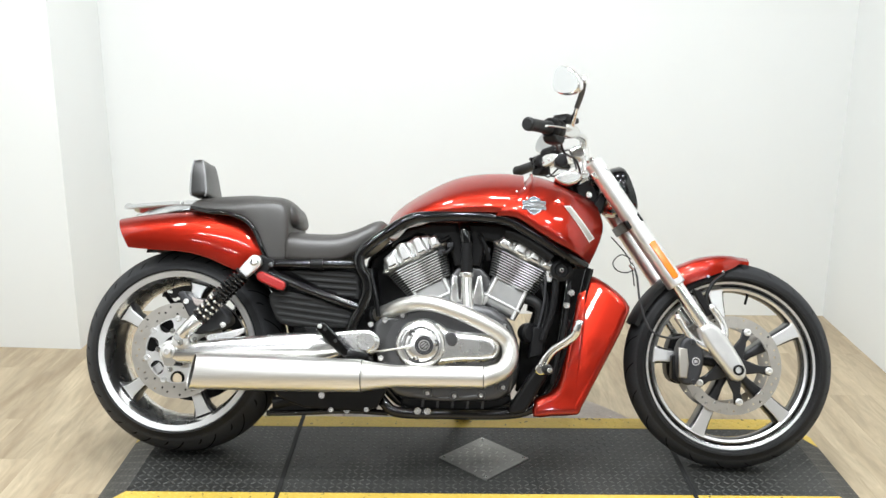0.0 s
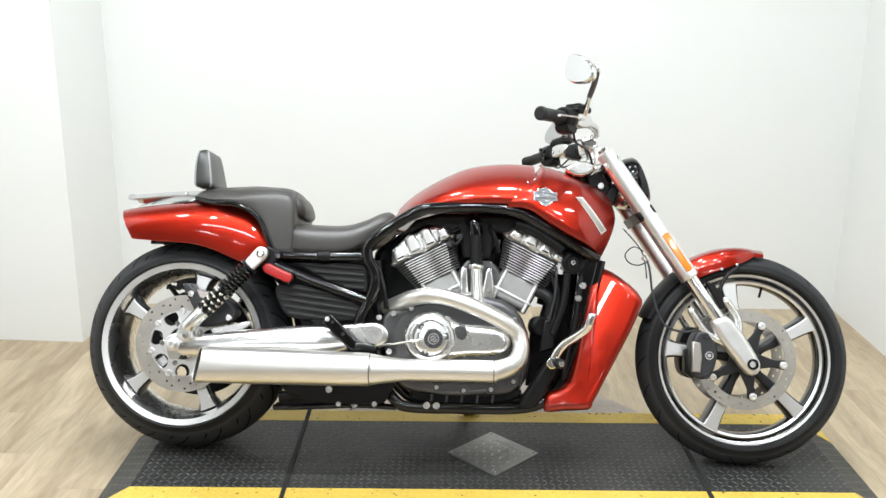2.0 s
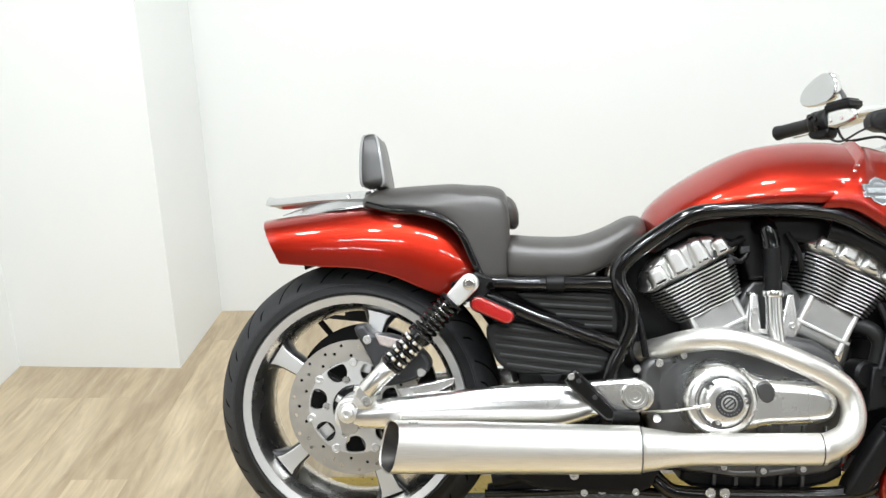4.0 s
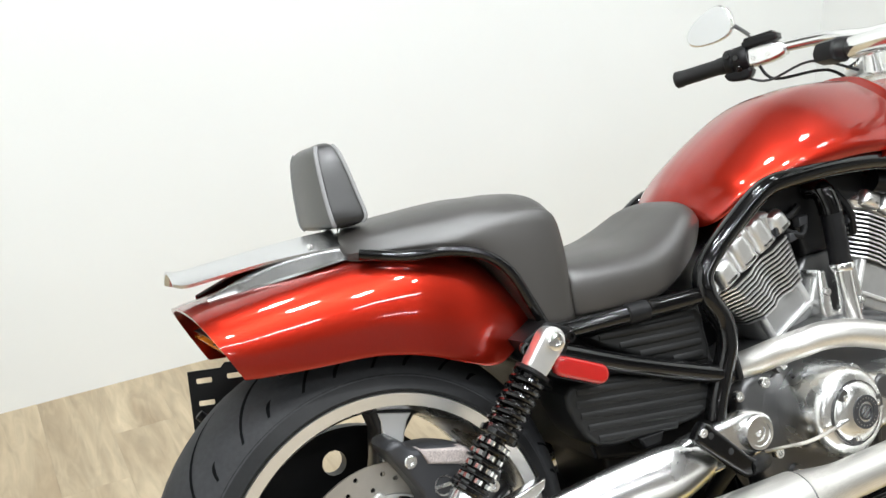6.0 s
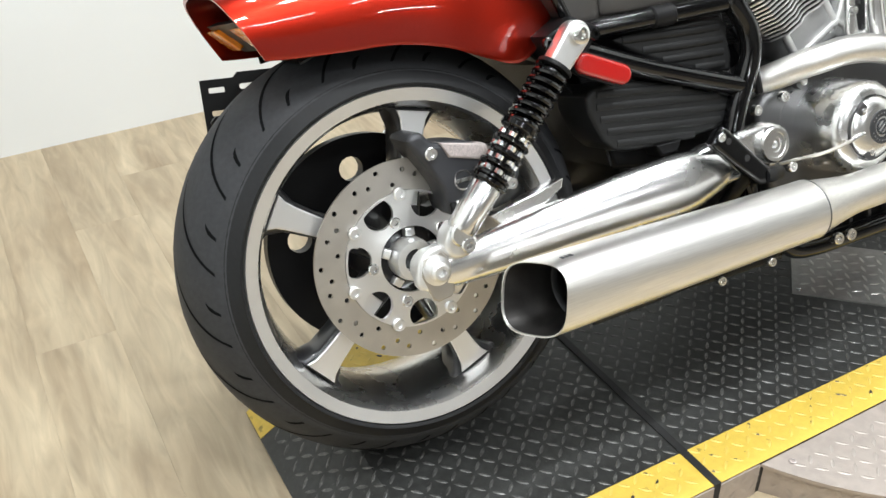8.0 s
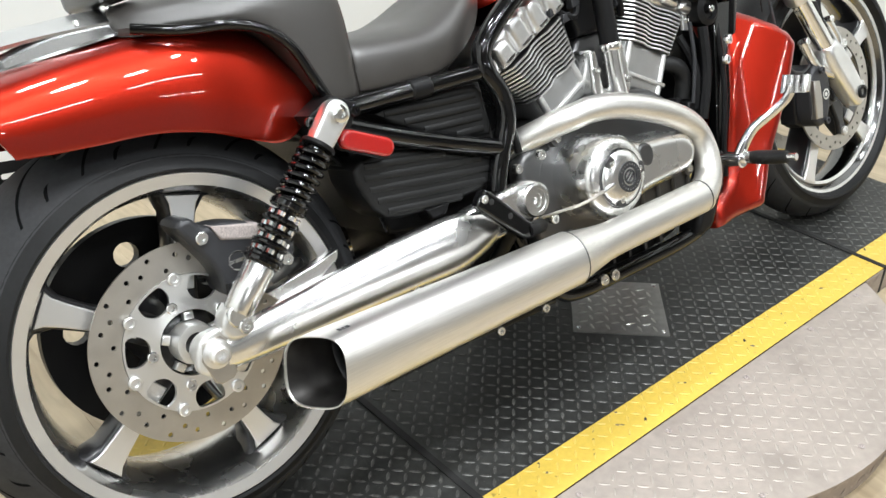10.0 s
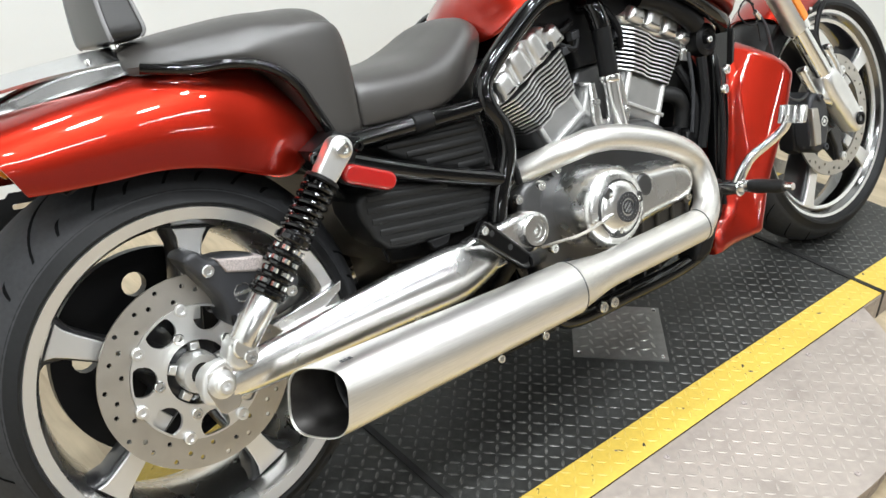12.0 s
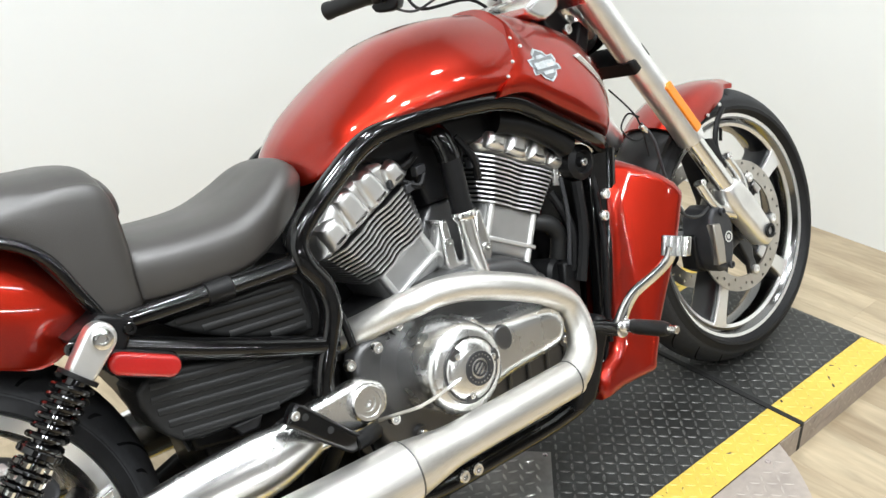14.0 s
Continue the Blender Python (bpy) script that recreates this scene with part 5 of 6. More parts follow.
for k in range(3):
    a = radians(130 + 120 * k)
    qx, qz = CCX + 0.004 + 0.0405 * math.cos(a), CCZ + 0.0405 * math.sin(a)
    part("derby_notch", slab(spun([(-0.009, -0.006), (0.010, -0.010), (0.010, 0.010), (-0.009, 0.006)], a, qx, qz), -0.2452, -0.240, 0.0015, 2, 2), CAST_DARK, derby, "cast notch for a screw")
    part("derby_screw", socket_bolt((qx, -0.2450, qz), (0, -1, 0), 0.005, 0.002), POLISHED, derby)
part("cover_recess", slab([(0.830, 0.390), (0.846, 0.400), (0.862, 0.394), (0.868, 0.374), (0.858, 0.358), (0.840, 0.362)], -0.2245, -0.21, 0.004, round_steps=2), CAST_DARK, cover, "dark recess")
part("clutch_cable", tube([(0.712, -0.246, 0.352), (0.685, -0.245, 0.347), (0.655, -0.238, 0.342), (0.632, -0.220, 0.338), (0.610, -0.19, 0.330)], 0.0030, 8), DISC_STEEL, bike, "grey clutch cable")
part("cable_end", rod((0.735, -0.245, 0.356), (0.706, -0.247, 0.351), 0.0050, 0.0038), POLISHED, bike)
part("gearbox_side", slab([(0.61, 0.40), (0.63, 0.435), (0.68, 0.445), (0.70, 0.43), (0.67, 0.40), (0.665, 0.35), (0.68, 0.30), (0.65, 0.29), (0.625, 0.31)], -0.150, -0.11, 0.014, 4, 2), DARK_CASE, bike, "dark cast gearbox side")
for x, z, y in ((0.604, 0.416, -0.150), (0.648, 0.430, -0.165), (0.64, 0.318, -0.180)):
    part("case_bolt", socket_bolt((x, y, z), (0, -1, 0), 0.0095, 0.010), POLISHED, bike)


def cylinder(ox, oz, lean, name, low):
    """One cylinder with its fins and head, along an axis that leans in the bike's plane."""
    ax, az = math.sin(lean), math.cos(lean)
    bx, bz = az, -ax

    def at(u, y, v):
        return (ox + u * bx + v * ax, y, oz + u * bz + v * az)

    flip = 1 if lean > 0 else -1
    up = low + 0.086
    barrel = part(name, slab([(-0.060, 0.0), (0.060, 0.0), (0.064, low + 0.01), (-0.064, low + 0.01)], -0.100, 0.100, 0.026, 5, place=lambda u, y, v: at(u, y, v)), BARREL, bike, "grey cast cylinder with thin bright fins")
    # Core and fin plates are dark partly to paint shade into the gaps.
    part("cylinder_core", slab([(-0.064, low), (0.064, low), (0.082, up), (-0.082, up)], -0.088, 0.088, 0.012, place=lambda u, y, v: at(u, y, v)), DARK_GAP, barrel, "dark core, its black also deepening the shade between the fins")
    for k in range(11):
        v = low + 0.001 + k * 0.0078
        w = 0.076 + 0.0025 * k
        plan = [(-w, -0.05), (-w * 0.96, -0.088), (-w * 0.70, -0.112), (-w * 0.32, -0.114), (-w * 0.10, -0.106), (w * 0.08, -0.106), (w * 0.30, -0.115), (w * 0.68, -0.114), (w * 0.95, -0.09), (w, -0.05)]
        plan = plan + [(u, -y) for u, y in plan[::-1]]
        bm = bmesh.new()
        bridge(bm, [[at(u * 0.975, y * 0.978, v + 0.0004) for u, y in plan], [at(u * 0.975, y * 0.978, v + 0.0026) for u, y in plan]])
        fin = part("fin", bm, CAST_DARK, barrel, "dark cooling fin with a bright edge, darkened further for gap shade", angle=30)
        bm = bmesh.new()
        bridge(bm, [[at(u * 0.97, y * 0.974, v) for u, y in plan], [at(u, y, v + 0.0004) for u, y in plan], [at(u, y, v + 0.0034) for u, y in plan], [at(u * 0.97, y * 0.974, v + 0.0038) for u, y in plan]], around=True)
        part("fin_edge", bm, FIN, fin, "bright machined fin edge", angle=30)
    head = part("cylinder_head", slab([(-0.098, up), (0.098, up), (0.100, up + 0.020), (0.092, 0.200), (0.070, 0.222), (0.02, 0.232), (-0.05, 0.228), (-0.092, 0.206), (-0.102, up + 0.020)], -0.106, 0.106, 0.014, 4, 2, place=lambda u, y, v: at(u, y, v)), FIN, barrel, "bright cast cylinder head")
    for u0, u1, v1 in ((-0.092, -0.052, 0.214), (-0.044, -0.002, 0.230), (0.008, 0.046, 0.229), (0.056, 0.090, 0.210)):
        part("head_lobe", slab([(u0, up + 0.006), (u1, up + 0.006), (u1 + 0.001, up + 0.02), (u1 - 0.004, v1), (u0 + 0.004, v1), (u0 - 0.001, up + 0.02)], -0.121, -0.06, 0.013, 5, 2, place=lambda u, y, v: at(u, y, v)), FIN, head, "bright cast lobe")
        part("lobe_bolt", socket_bolt(at((u0 + u1) / 2, -0.090, v1), (ax, -0.2, az), 0.006, 0.006), POLISHED, head)
    part("base_rib", slab([(-0.062, 0.028), (0.062, 0.028), (0.062, 0.036), (-0.062, 0.036)], -0.106, 0.106, 0.003, place=lambda u, y, v: at(u, y, v)), CAST, barrel)
    for u in (-0.050, 0.050):
        part("stud", tube([at(u, -0.098, 0.0), at(u, -0.098, low)], 0.007, 10, 1), CAST, barrel)


cylinder(0.808, 0.468, radians(-27), "rear_cylinder", 0.080)
cylinder(0.985, 0.462, radians(26), "front_cylinder", 0.092)
part("valley", slab([(0.80, 0.46), (1.0, 0.46), (0.96, 0.57), (0.93, 0.60), (0.86, 0.60), (0.83, 0.56)], -0.085, 0.085, 0.01), CAST_DARK, bike, "dark cast engine valley")
# water pump and pipe between the cylinders
part("water_pipe", tube([(0.884, -0.128, 0.702), (0.888, -0.132, 0.66), (0.889, -0.134, 0.572)], 0.0185, 18, 3), BLACK_SATIN, bike, "black rubber water hose")
part("hose_elbow", tube([(0.870, -0.10, 0.716), (0.878, -0.124, 0.712), (0.885, -0.130, 0.686), (0.887, -0.131, 0.668)], 0.0195, 16, 4), BLACK_GLOSS, bike, "gloss black elbow")
part("hose_clamp", lathe([(0.0205, 0), (0.022, 0.002), (0.022, 0.012), (0.0205, 0.014)], (0.889, -0.134, 0.580), (0, 0, -1), 24, closed=True), CHROME, bike, "bright hose clamp")
part("outlet_pipe", tube([(0.889, -0.134, 0.574), (0.891, -0.134, 0.52), (0.896, -0.132, 0.462)], [0.017, 0.0175, 0.022], 18, 4), POLISHED, bike, "bright cast water pipe")
part("pump_housing", slab([(0.845, 0.575), (0.862, 0.572), (0.868, 0.50), (0.905, 0.492), (0.92, 0.57), (0.935, 0.572), (0.945, 0.50), (0.93, 0.455), (0.85, 0.455), (0.838, 0.50)], -0.125, -0.06, 0.007, 3, 1), POLISHED, bike, "bright cast pump housing")
for x, z in ((0.852, 0.535), (0.930, 0.505), (0.915, 0.47)):
    part("pump_bolt", socket_bolt((x, -0.125, z), (0, -1, 0), 0.0075, 0.008), POLISHED, bike)
part("intake_box", slab([(0.655, 0.66), (0.70, 0.715), (0.78, 0.735), (1.0, 0.735), (1.08, 0.69), (1.20, 0.62), (1.14, 0.60), (1.04, 0.66), (0.95, 0.68), (0.93, 0.60), (0.85, 0.60), (0.83, 0.67), (0.74, 0.70)], -0.10, 0.12, 0.012), BLACK_SATIN, bike, "black intake box under the tank")
part("wire_clip", tube([(0.835, -0.082, 0.668), (0.845, -0.090, 0.674), (0.856, -0.090, 0.668), (0.858, -0.085, 0.656), (0.850, -0.082, 0.648)], 0.0032, 8, 4), POLISHED, bike, "bright wire clip")
part("plug_connector", slab([(0.842, 0.634), (0.862, 0.640), (0.858, 0.656), (0.838, 0.650)], -0.088, -0.070, 0.003), BLACK_PLASTIC, bike, "black plug connector")
part("hose_bracket", slab([(1.130, 0.560), (1.148, 0.556), (1.156, 0.590), (1.146, 0.598), (1.134, 0.592)], -0.106, -0.098, 0.002), CAST, bike, "small cast hose bracket")
part("bracket_bolt", socket_bolt((1.143, -0.106, 0.578), (0, -1, 0), 0.006, 0.004), POLISHED, bike)
part("hose", tube([(1.01, -0.118, 0.706), (1.06, -0.13, 0.688), (1.11, -0.138, 0.657), (1.145, -0.138, 0.628)], 0.021, 14, 4), BLACK_SATIN, bike, "thick black hose")
horn = part("thermostat", lathe([(0, -0.02), (0.03, -0.02), (0.034, 0.0), (0.033, 0.018), (0.022, 0.024), (0.018, 0.016), (0.010, 0.016), (0.008, 0.024), (0, 0.026)], (1.176, -0.118, 0.592), (0, -1, 0), 28), BLACK_SATIN, bike, "round black housing")
part("thermostat_bolt", socket_bolt((1.176, -0.141, 0.592), (0, -1, 0), 0.007, 0.006), POLISHED, horn)
for pts, r in (([(0.76, -0.09, 0.70), (0.80, -0.11, 0.675), (0.835, -0.11, 0.69)], 0.007), ([(0.80, -0.105, 0.655), (0.825, -0.118, 0.64), (0.845, -0.11, 0.66)], 0.006), ([(0.925, -0.11, 0.70), (0.945, -0.118, 0.66), (0.955, -0.11, 0.62)], 0.007), ([(1.12, -0.10, 0.55), (1.135, -0.12, 0.48), (1.12, -0.12, 0.40)], 0.009),
               ([(1.16, -0.13, 0.56), (1.15, -0.135, 0.47), (1.12, -0.135, 0.38)], 0.011), ([(0.60, -0.12, 0.55), (0.615, -0.14, 0.50), (0.625, -0.14, 0.44)], 0.007)):
    part("loom", tube(pts, r, 8, 5), BLACK_SATIN, bike, "black wiring or hose")
for x, z in ((0.772, 0.648), (0.80, 0.632), (0.827, 0.655), (0.94, 0.64)):
    part("connector", slab([(x, z), (x + 0.02, z + 0.004), (x + 0.02, z + 0.018), (x, z + 0.016)], -0.118, -0.10, 0.003), GREY_PAINT, bike, "small connector")
part("oil_filter", lathe([(0, 0), (0.028, 0), (0.031, 0.006), (0.031, 0.045), (0.025, 0.052), (0, 0.052)], (1.075, -0.06, 0.40), (0.35, -1, 0), 28), BLACK_SATIN, bike, "black oil filter")

# -- radiator and shrouds --
part("radiator", slab([(1.25, 0.57), (1.34, 0.52), (1.33, 0.40), (1.24, 0.25), (1.19, 0.25), (1.20, 0.36)], -0.118, 0.118, 0.008), BLACK_SATIN, bike, "black radiator core")
SHR = [(1.236, 0.578), (1.262, 0.582), (1.292, 0.570), (1.340, 0.530), (1.374, 0.486), (1.366, 0.455), (1.345, 0.402), (1.304, 0.318), (1.270, 0.250), (1.236, 0.185), (1.222, 0.163), (1.150, 0.156), (1.096, 0.153), (1.099, 0.203), (1.135, 0.222), (1.166, 0.245), (1.185, 0.32), (1.211, 0.45)]


def shroud(side):
    def flare(x, z):
        edge = 1.160 + max(0.0, (z - 0.20)) * 0.20
        t = max(0.0, min(1.0, (x - edge) / 0.16))
        return 0.150 + 0.050 * t * t * (3 - 2 * t) - 1.1 * max(0.0, z - 0.515) ** 1.15 + 0.02 * max(0.0, min(1.0, (0.26 - z) / 0.08))
    def place(x, y, z):
        return (x, side * (flare(x, z) - (0.182 - y)), z)
    body = part("radiator_shroud", slab(SHR, 0.09, 0.182, 0.022, 7, 2, place=place), RED, bike, "metallic orange-red radiator shroud", angle=60)
    part("shroud_edge", tube([(1.205, side * 0.128, 0.575), (1.188, side * 0.145, 0.44), (1.164, side * 0.146, 0.32), (1.150, side * 0.150, 0.25)], 0.006, 8, 4), BLACK_SATIN, body)


both(shroud)
for side in (-1, 1):
    part("radiator_side", slab([(1.195, 0.600), (1.250, 0.600), (1.228, 0.45), (1.205, 0.32), (1.175, 0.22), (1.13, 0.22), (1.158, 0.32), (1.176, 0.45)], side * 0.112, side * 0.136, 0.005), BLACK_GLOSS, bike, "gloss black radiator side panel")
part("chin_spoiler", slab([(1.10, 0.162), (1.20, 0.166), (1.225, 0.205), (1.20, 0.22), (1.12, 0.205)], -0.12, 0.12, 0.01), BLACK_SATIN, bike, "black lower spoiler")
for z in (0.486, 0.524):
    part("radiator_bolt", socket_bolt((1.190 + (z - 0.486) * 0.35, -0.150, z), (0.2, -1, 0), 0.0105, 0.010), POLISHED, bike)

# rider peg and brake pedal
part("peg_bracket", slab([(1.02, 0.165), (1.05, 0.225), (1.10, 0.30), (1.125, 0.315), (1.14, 0.29), (1.11, 0.23), (1.07, 0.165)], -0.17, -0.115, 0.012, 3, 2), BLACK_SATIN, bike, "black forward control bracket")
part("rider_peg", lathe([(0, 0), (0.009, 0), (0.0125, 0.006), (0.0140, 0.02), (0.0140, 0.07), (0.011, 0.082), (0, 0.084)], (1.125, -0.235, 0.300), (0.05, -1, 0.02), 18), BLACK_PLASTIC, bike, "black rubber rider peg")
part("peg_tip", rod((1.129, -0.316, 0.302), (1.130, -0.336, 0.302), 0.007), CHROME, bike)
part("peg_joint", tube([(1.11, -0.15, 0.295), (1.118, -0.20, 0.298), (1.125, -0.24, 0.300)], 0.013, 14, 3), CHROME, bike, "chrome peg joint")
pedal = part("brake_pedal", tube([(1.114, -0.215, 0.300), (1.128, -0.225, 0.330), (1.148, -0.236, 0.355), (1.180, -0.258, 0.378), (1.205, -0.275, 0.400), (1.212, -0.284, 0.424)], [0.015, 0.013, 0.012, 0.0115, 0.0115, 0.012], 12, 4, flat=0.75), CHROME, bike, "chrome brake pedal arm")
part("pedal_pad", slab([(1.200, 0.410), (1.212, 0.408), (1.224, 0.440), (1.212, 0.444)], -0.322, -0.262, 0.004), CHROME, pedal, "ribbed chrome pedal pad")
for k in range(4):
    part("pad_rib", slab([(1.199, 0.412), (1.204, 0.411), (1.214, 0.441), (1.209, 0.443)], -0.318 + k * 0.0145, -0.311 + k * 0.0145, 0.002), POLISHED, pedal)
part("pedal_pivot", rod((1.112, -0.23, 0.298), (1.112, -0.19, 0.298), 0.016), CHROME, pedal)
part("stand_box", slab([(0.29, 0.138), (0.46, 0.150), (0.535, 0.165), (0.55, 0.185), (0.42, 0.185), (0.34, 0.17), (0.29, 0.150)], -0.10, -0.06, 0.006), BLACK_SATIN, bike, "black lower bracket")
part("lower_rail", tube([(0.285, -0.10, 0.137), (0.40, -0.105, 0.143), (0.54, -0.11, 0.152), (0.66, -0.12, 0.15)], 0.009, 10, 4), BLACK_GLOSS, bike, "black lower rail")
hanger = part("side_hanger", slab([(0.315, 0.230), (0.33, 0.195), (0.40, 0.166), (0.43, 0.163), (0.60, 0.158), (0.64, 0.19), (0.64, 0.245), (0.40, 0.25)], -0.166, -0.148, 0.007, round_steps=2), BLACK_SATIN, bike, "black bracket under the muffler")
for x, y, z in ((0.493, -0.165, 0.160), (0.599, -0.165, 0.163)):
    part("bracket_bolt", socket_bolt((x, y, z), (0, -1, 0), 0.0085, 0.008), POLISHED, hanger)
part("inner_hanger", slab([(0.46, 0.15), (0.62, 0.16), (0.64, 0.28), (0.60, 0.33), (0.52, 0.30)], -0.10, -0.05, 0.008), BLACK_SATIN, bike, "black muffler hanger")
part("inner_exhaust", tube([(0.60, -0.02, 0.20), (0.50, -0.06, 0.19), (0.40, -0.08, 0.18), (0.30, -0.09, 0.165)], 0.02, 12, 3), BLACK_SATIN, bike, "dark pipe under the engine")
for x, y, z in ((0.534, -0.118, 0.155), (0.470, -0.20, 0.205), (0.455, -0.112, 0.170)):
    part("hanger_bolt", socket_bolt((x, y, z), (0, -1, 0), 0.011, 0.010), POLISHED, bike)
part("side_stand", tube([(0.80, 0.15, 0.16), (0.84, 0.22, 0.122), (0.86, 0.262, 0.114), (0.875, 0.285, 0.116)], 0.012, 10, 4), BLACK_GLOSS, bike, "black side stand")
part("stand_foot", slab([(0.85, 0.102), (0.90, 0.102), (0.90, 0.112), (0.85, 0.112)], 0.265, 0.305, 0.003), BLACK_GLOSS, bike)

# -- front wheel --
FX, FZ = 1.702, 0.315
front = tyre(FX, FZ, 0.318, 0.066, 0.258, 0.072, "front_tyre", bike)
for k in range(22):
    a = 2 * math.pi * k / 22
    for side in (-1, 1):
        tread_cut(front, FX, FZ, 0.318, 0.072, a + (side > 0) * 0.14, a + (side > 0) * 0.14 + 0.20, side * 0.052, side * 0.010, 0.0055, n=6)
FRONT_BARREL = material("dark_polished_barrel", (0.20, 0.20, 0.20), 0.14, 1.0, rough_vary=0.05)
front_wheel = part("front_rim", lathe([(0.2595, -0.050), (0.262, -0.044), (0.258, -0.040), (0.248, -0.025), (0.248, 0.025), (0.258, 0.04), (0.262, 0.044), (0.2595, 0.05), (0.246, 0.0485), (0.240, 0.038), (0.224, 0.012), (0.224, -0.012), (0.236, -0.036), (0.246, -0.048)], (FX, 0, FZ), seg=96, closed=True), FRONT_BARREL, bike, "polished dark alloy rim barrel")
part("rim_lip", lathe([(0.2475, -0.0480), (0.2605, -0.0515), (0.263, -0.048), (0.262, -0.044), (0.2475, -0.0445)], (FX, 0, FZ), seg=96, closed=True), RIM_BRIGHT, front_wheel, "bright machined rim edge")
part("rim_step", lathe([(0.228, -0.036), (0.235, -0.040), (0.237, -0.036), (0.230, -0.032)], (FX, 0, FZ), seg=96, closed=True), RIM_BRIGHT, front_wheel, "second bright rim line")
FSP = [(0.03, -0.018), (0.07, -0.013), (0.15, -0.020), (0.205, -0.024), (0.226, -0.029), (0.234, -0.036), (0.234, 0.036), (0.226, 0.029), (0.205, 0.024), (0.15, 0.020), (0.07, 0.013), (0.03, 0.018)]
FFC = [(0.12, -0.014), (0.16, -0.016), (0.20, -0.018), (0.222, -0.021), (0.232, -0.026), (0.232, 0.026), (0.222, 0.021), (0.20, 0.018), (0.16, 0.016), (0.12, 0.014)]
for k in range(5):
    a = radians(29 + 72 * k)
    part("spoke", slab(spun(FSP, a, FX, FZ), -0.036, 0.036, 0.010), RIM_DARK, front_wheel, "dark painted cast spoke")
    part("spoke_face", slab(spun(FFC, a, FX, FZ), -0.040, -0.034, 0.002), RIM_BRIGHT, front_wheel, "bright machined spoke face")
    b = a + radians(36)
    part("hub_arm", slab(spun([(0.02, -0.026), (0.05, -0.020), (0.085, -0.011), (0.118, -0.015), (0.118, 0.015), (0.085, 0.011), (0.05, 0.020), (0.02, 0.026)], b, FX, FZ), -0.066, -0.052, 0.004), RIM_DARK, front_wheel, "black disc carrier arm")
    part("disc_button", lathe([(0, 0), (0.011, 0), (0.011, 0.006), (0.006, 0.008), (0.005, 0.004), (0, 0.004)], (FX + 0.112 * math.cos(b), -0.0665, FZ + 0.112 * math.sin(b)), (0, -1, 0), 18), CAST, front_wheel, "silver disc button")
part("hub", lathe([(0, -0.07), (0.03, -0.07), (0.04, -0.05), (0.045, 0), (0.04, 0.05), (0.03, 0.07), (0, 0.07)], (FX, 0, FZ)), RIM_DARK, front_wheel)
for side in (-1, 1):
    brake_disc(FX, FZ, 0.150, 0.116, side * 0.062, bike, holes=40, seed=0.05)
part("valve", rod((FX + 0.066, 0.0, FZ + 0.217), (FX + 0.058, 0, FZ + 0.188), 0.004), BLACK_SATIN, front_wheel)

# -- fork --
TOP, LOW = Vector((1.272, 0, 0.924)), Vector((1.700, 0, 0.303))
FD = (LOW - TOP).normalized()
FN = Vector((-FD.z, 0, FD.x))
FL = (LOW - TOP).length


def fk(t, y, n=0.0):
    return TOP + FD * (FL * t) + FN * n + Vector((0, y, 0))


def fork_leg(side):
    y = side * 0.108
    leg = part("fork_leg", lathe([(0, 0), (0.022, 0), (0.0285, 0.006), (0.0285, FL * 0.56), (0.0295, FL * 0.565), (0.0295, FL * 0.60), (0.026, FL * 0.605), (0, FL * 0.605)], fk(-0.01, y), FD, 28), FIN, bike, "bright silver fork leg")
    part("fork_slider", rod(fk(0.59, y), fk(0.90, y), 0.0215, 0.0225), CHROME, leg, "chrome fork slider")
    out = [fk(a, 0, n) for a, n in ((0.78, -0.022), (0.79, 0.022), (0.86, 0.034), (0.93, 0.034), (1.02, 0.027), (1.045, 0.0), (1.025, -0.024), (0.95, -0.029), (0.85, -0.034))]
    part("axle_clamp", slab([(p.x, p.z) for p in out], y - 0.026, y + 0.026, 0.018, 5, 2), FIN, leg, "silver cast fork bottom")
    part("axle_end", lathe([(0.0, 0), (0.016, 0), (0.016, 0.007), (0.010, 0.008), (0.009, -0.004), (0, -0.004)], (LOW.x + 0.004, y + side * 0.024, LOW.z + 0.002), (0, side, 0), 24), BLACK_SATIN, leg, "hollow axle end")
    for a, n, a2, n2 in ((0.70, -0.052, 0.88, -0.030), (0.74, 0.050, 0.88, 0.030)):
        part("caliper_lug", tube([tuple(fk(a, y * 0.97, n)), tuple(fk((a + a2) / 2 + 0.02, y * 0.97, n * 1.0)), tuple(fk(a2, y, n2 * 0.7))], [0.011, 0.011, 0.015], 12, 4), POLISHED, leg, "silver caliper mount")
        part("lug_bolt", socket_bolt(fk(a, y * 0.97 + side * 0.010, n), (0, side, 0), 0.0085, 0.006), POLISHED, leg)
    part("fork_cap", rod(fk(-0.025, y), fk(0.0, y), 0.018), CHROME, leg)
    part("fork_reflector", slab([(0.0, -0.010), (0.127, -0.010), (0.130, 0.0), (0.127, 0.010), (0.0, 0.010), (-0.003, 0.0)], 0, 0.010, 0.003, place=lambda u, yy, w: tuple(fk(0.395 + u / FL, y + side * (0.023 + yy), 0.006 + w))), ORANGE, leg, "amber fork reflector")


both(fork_leg)
for t, h, mat, label in ((0.045, 0.03, POLISHED, "bright upper fork clamp"), (0.285, 0.04, BLACK_SATIN, "black lower fork clamp")):
    part("fork_clamp", slab([(-0.026, -0.031), (0.026, -0.031), (0.030, 0.0), (0.026, 0.026), (-0.026, 0.026), (-0.030, 0.0)], -0.131, 0.131, 0.012, place=lambda u, y, w, t=t, h=h: tuple(fk(t + u * h / 0.034 / 2 / FL * 1.0, y, w))), mat, bike, label)
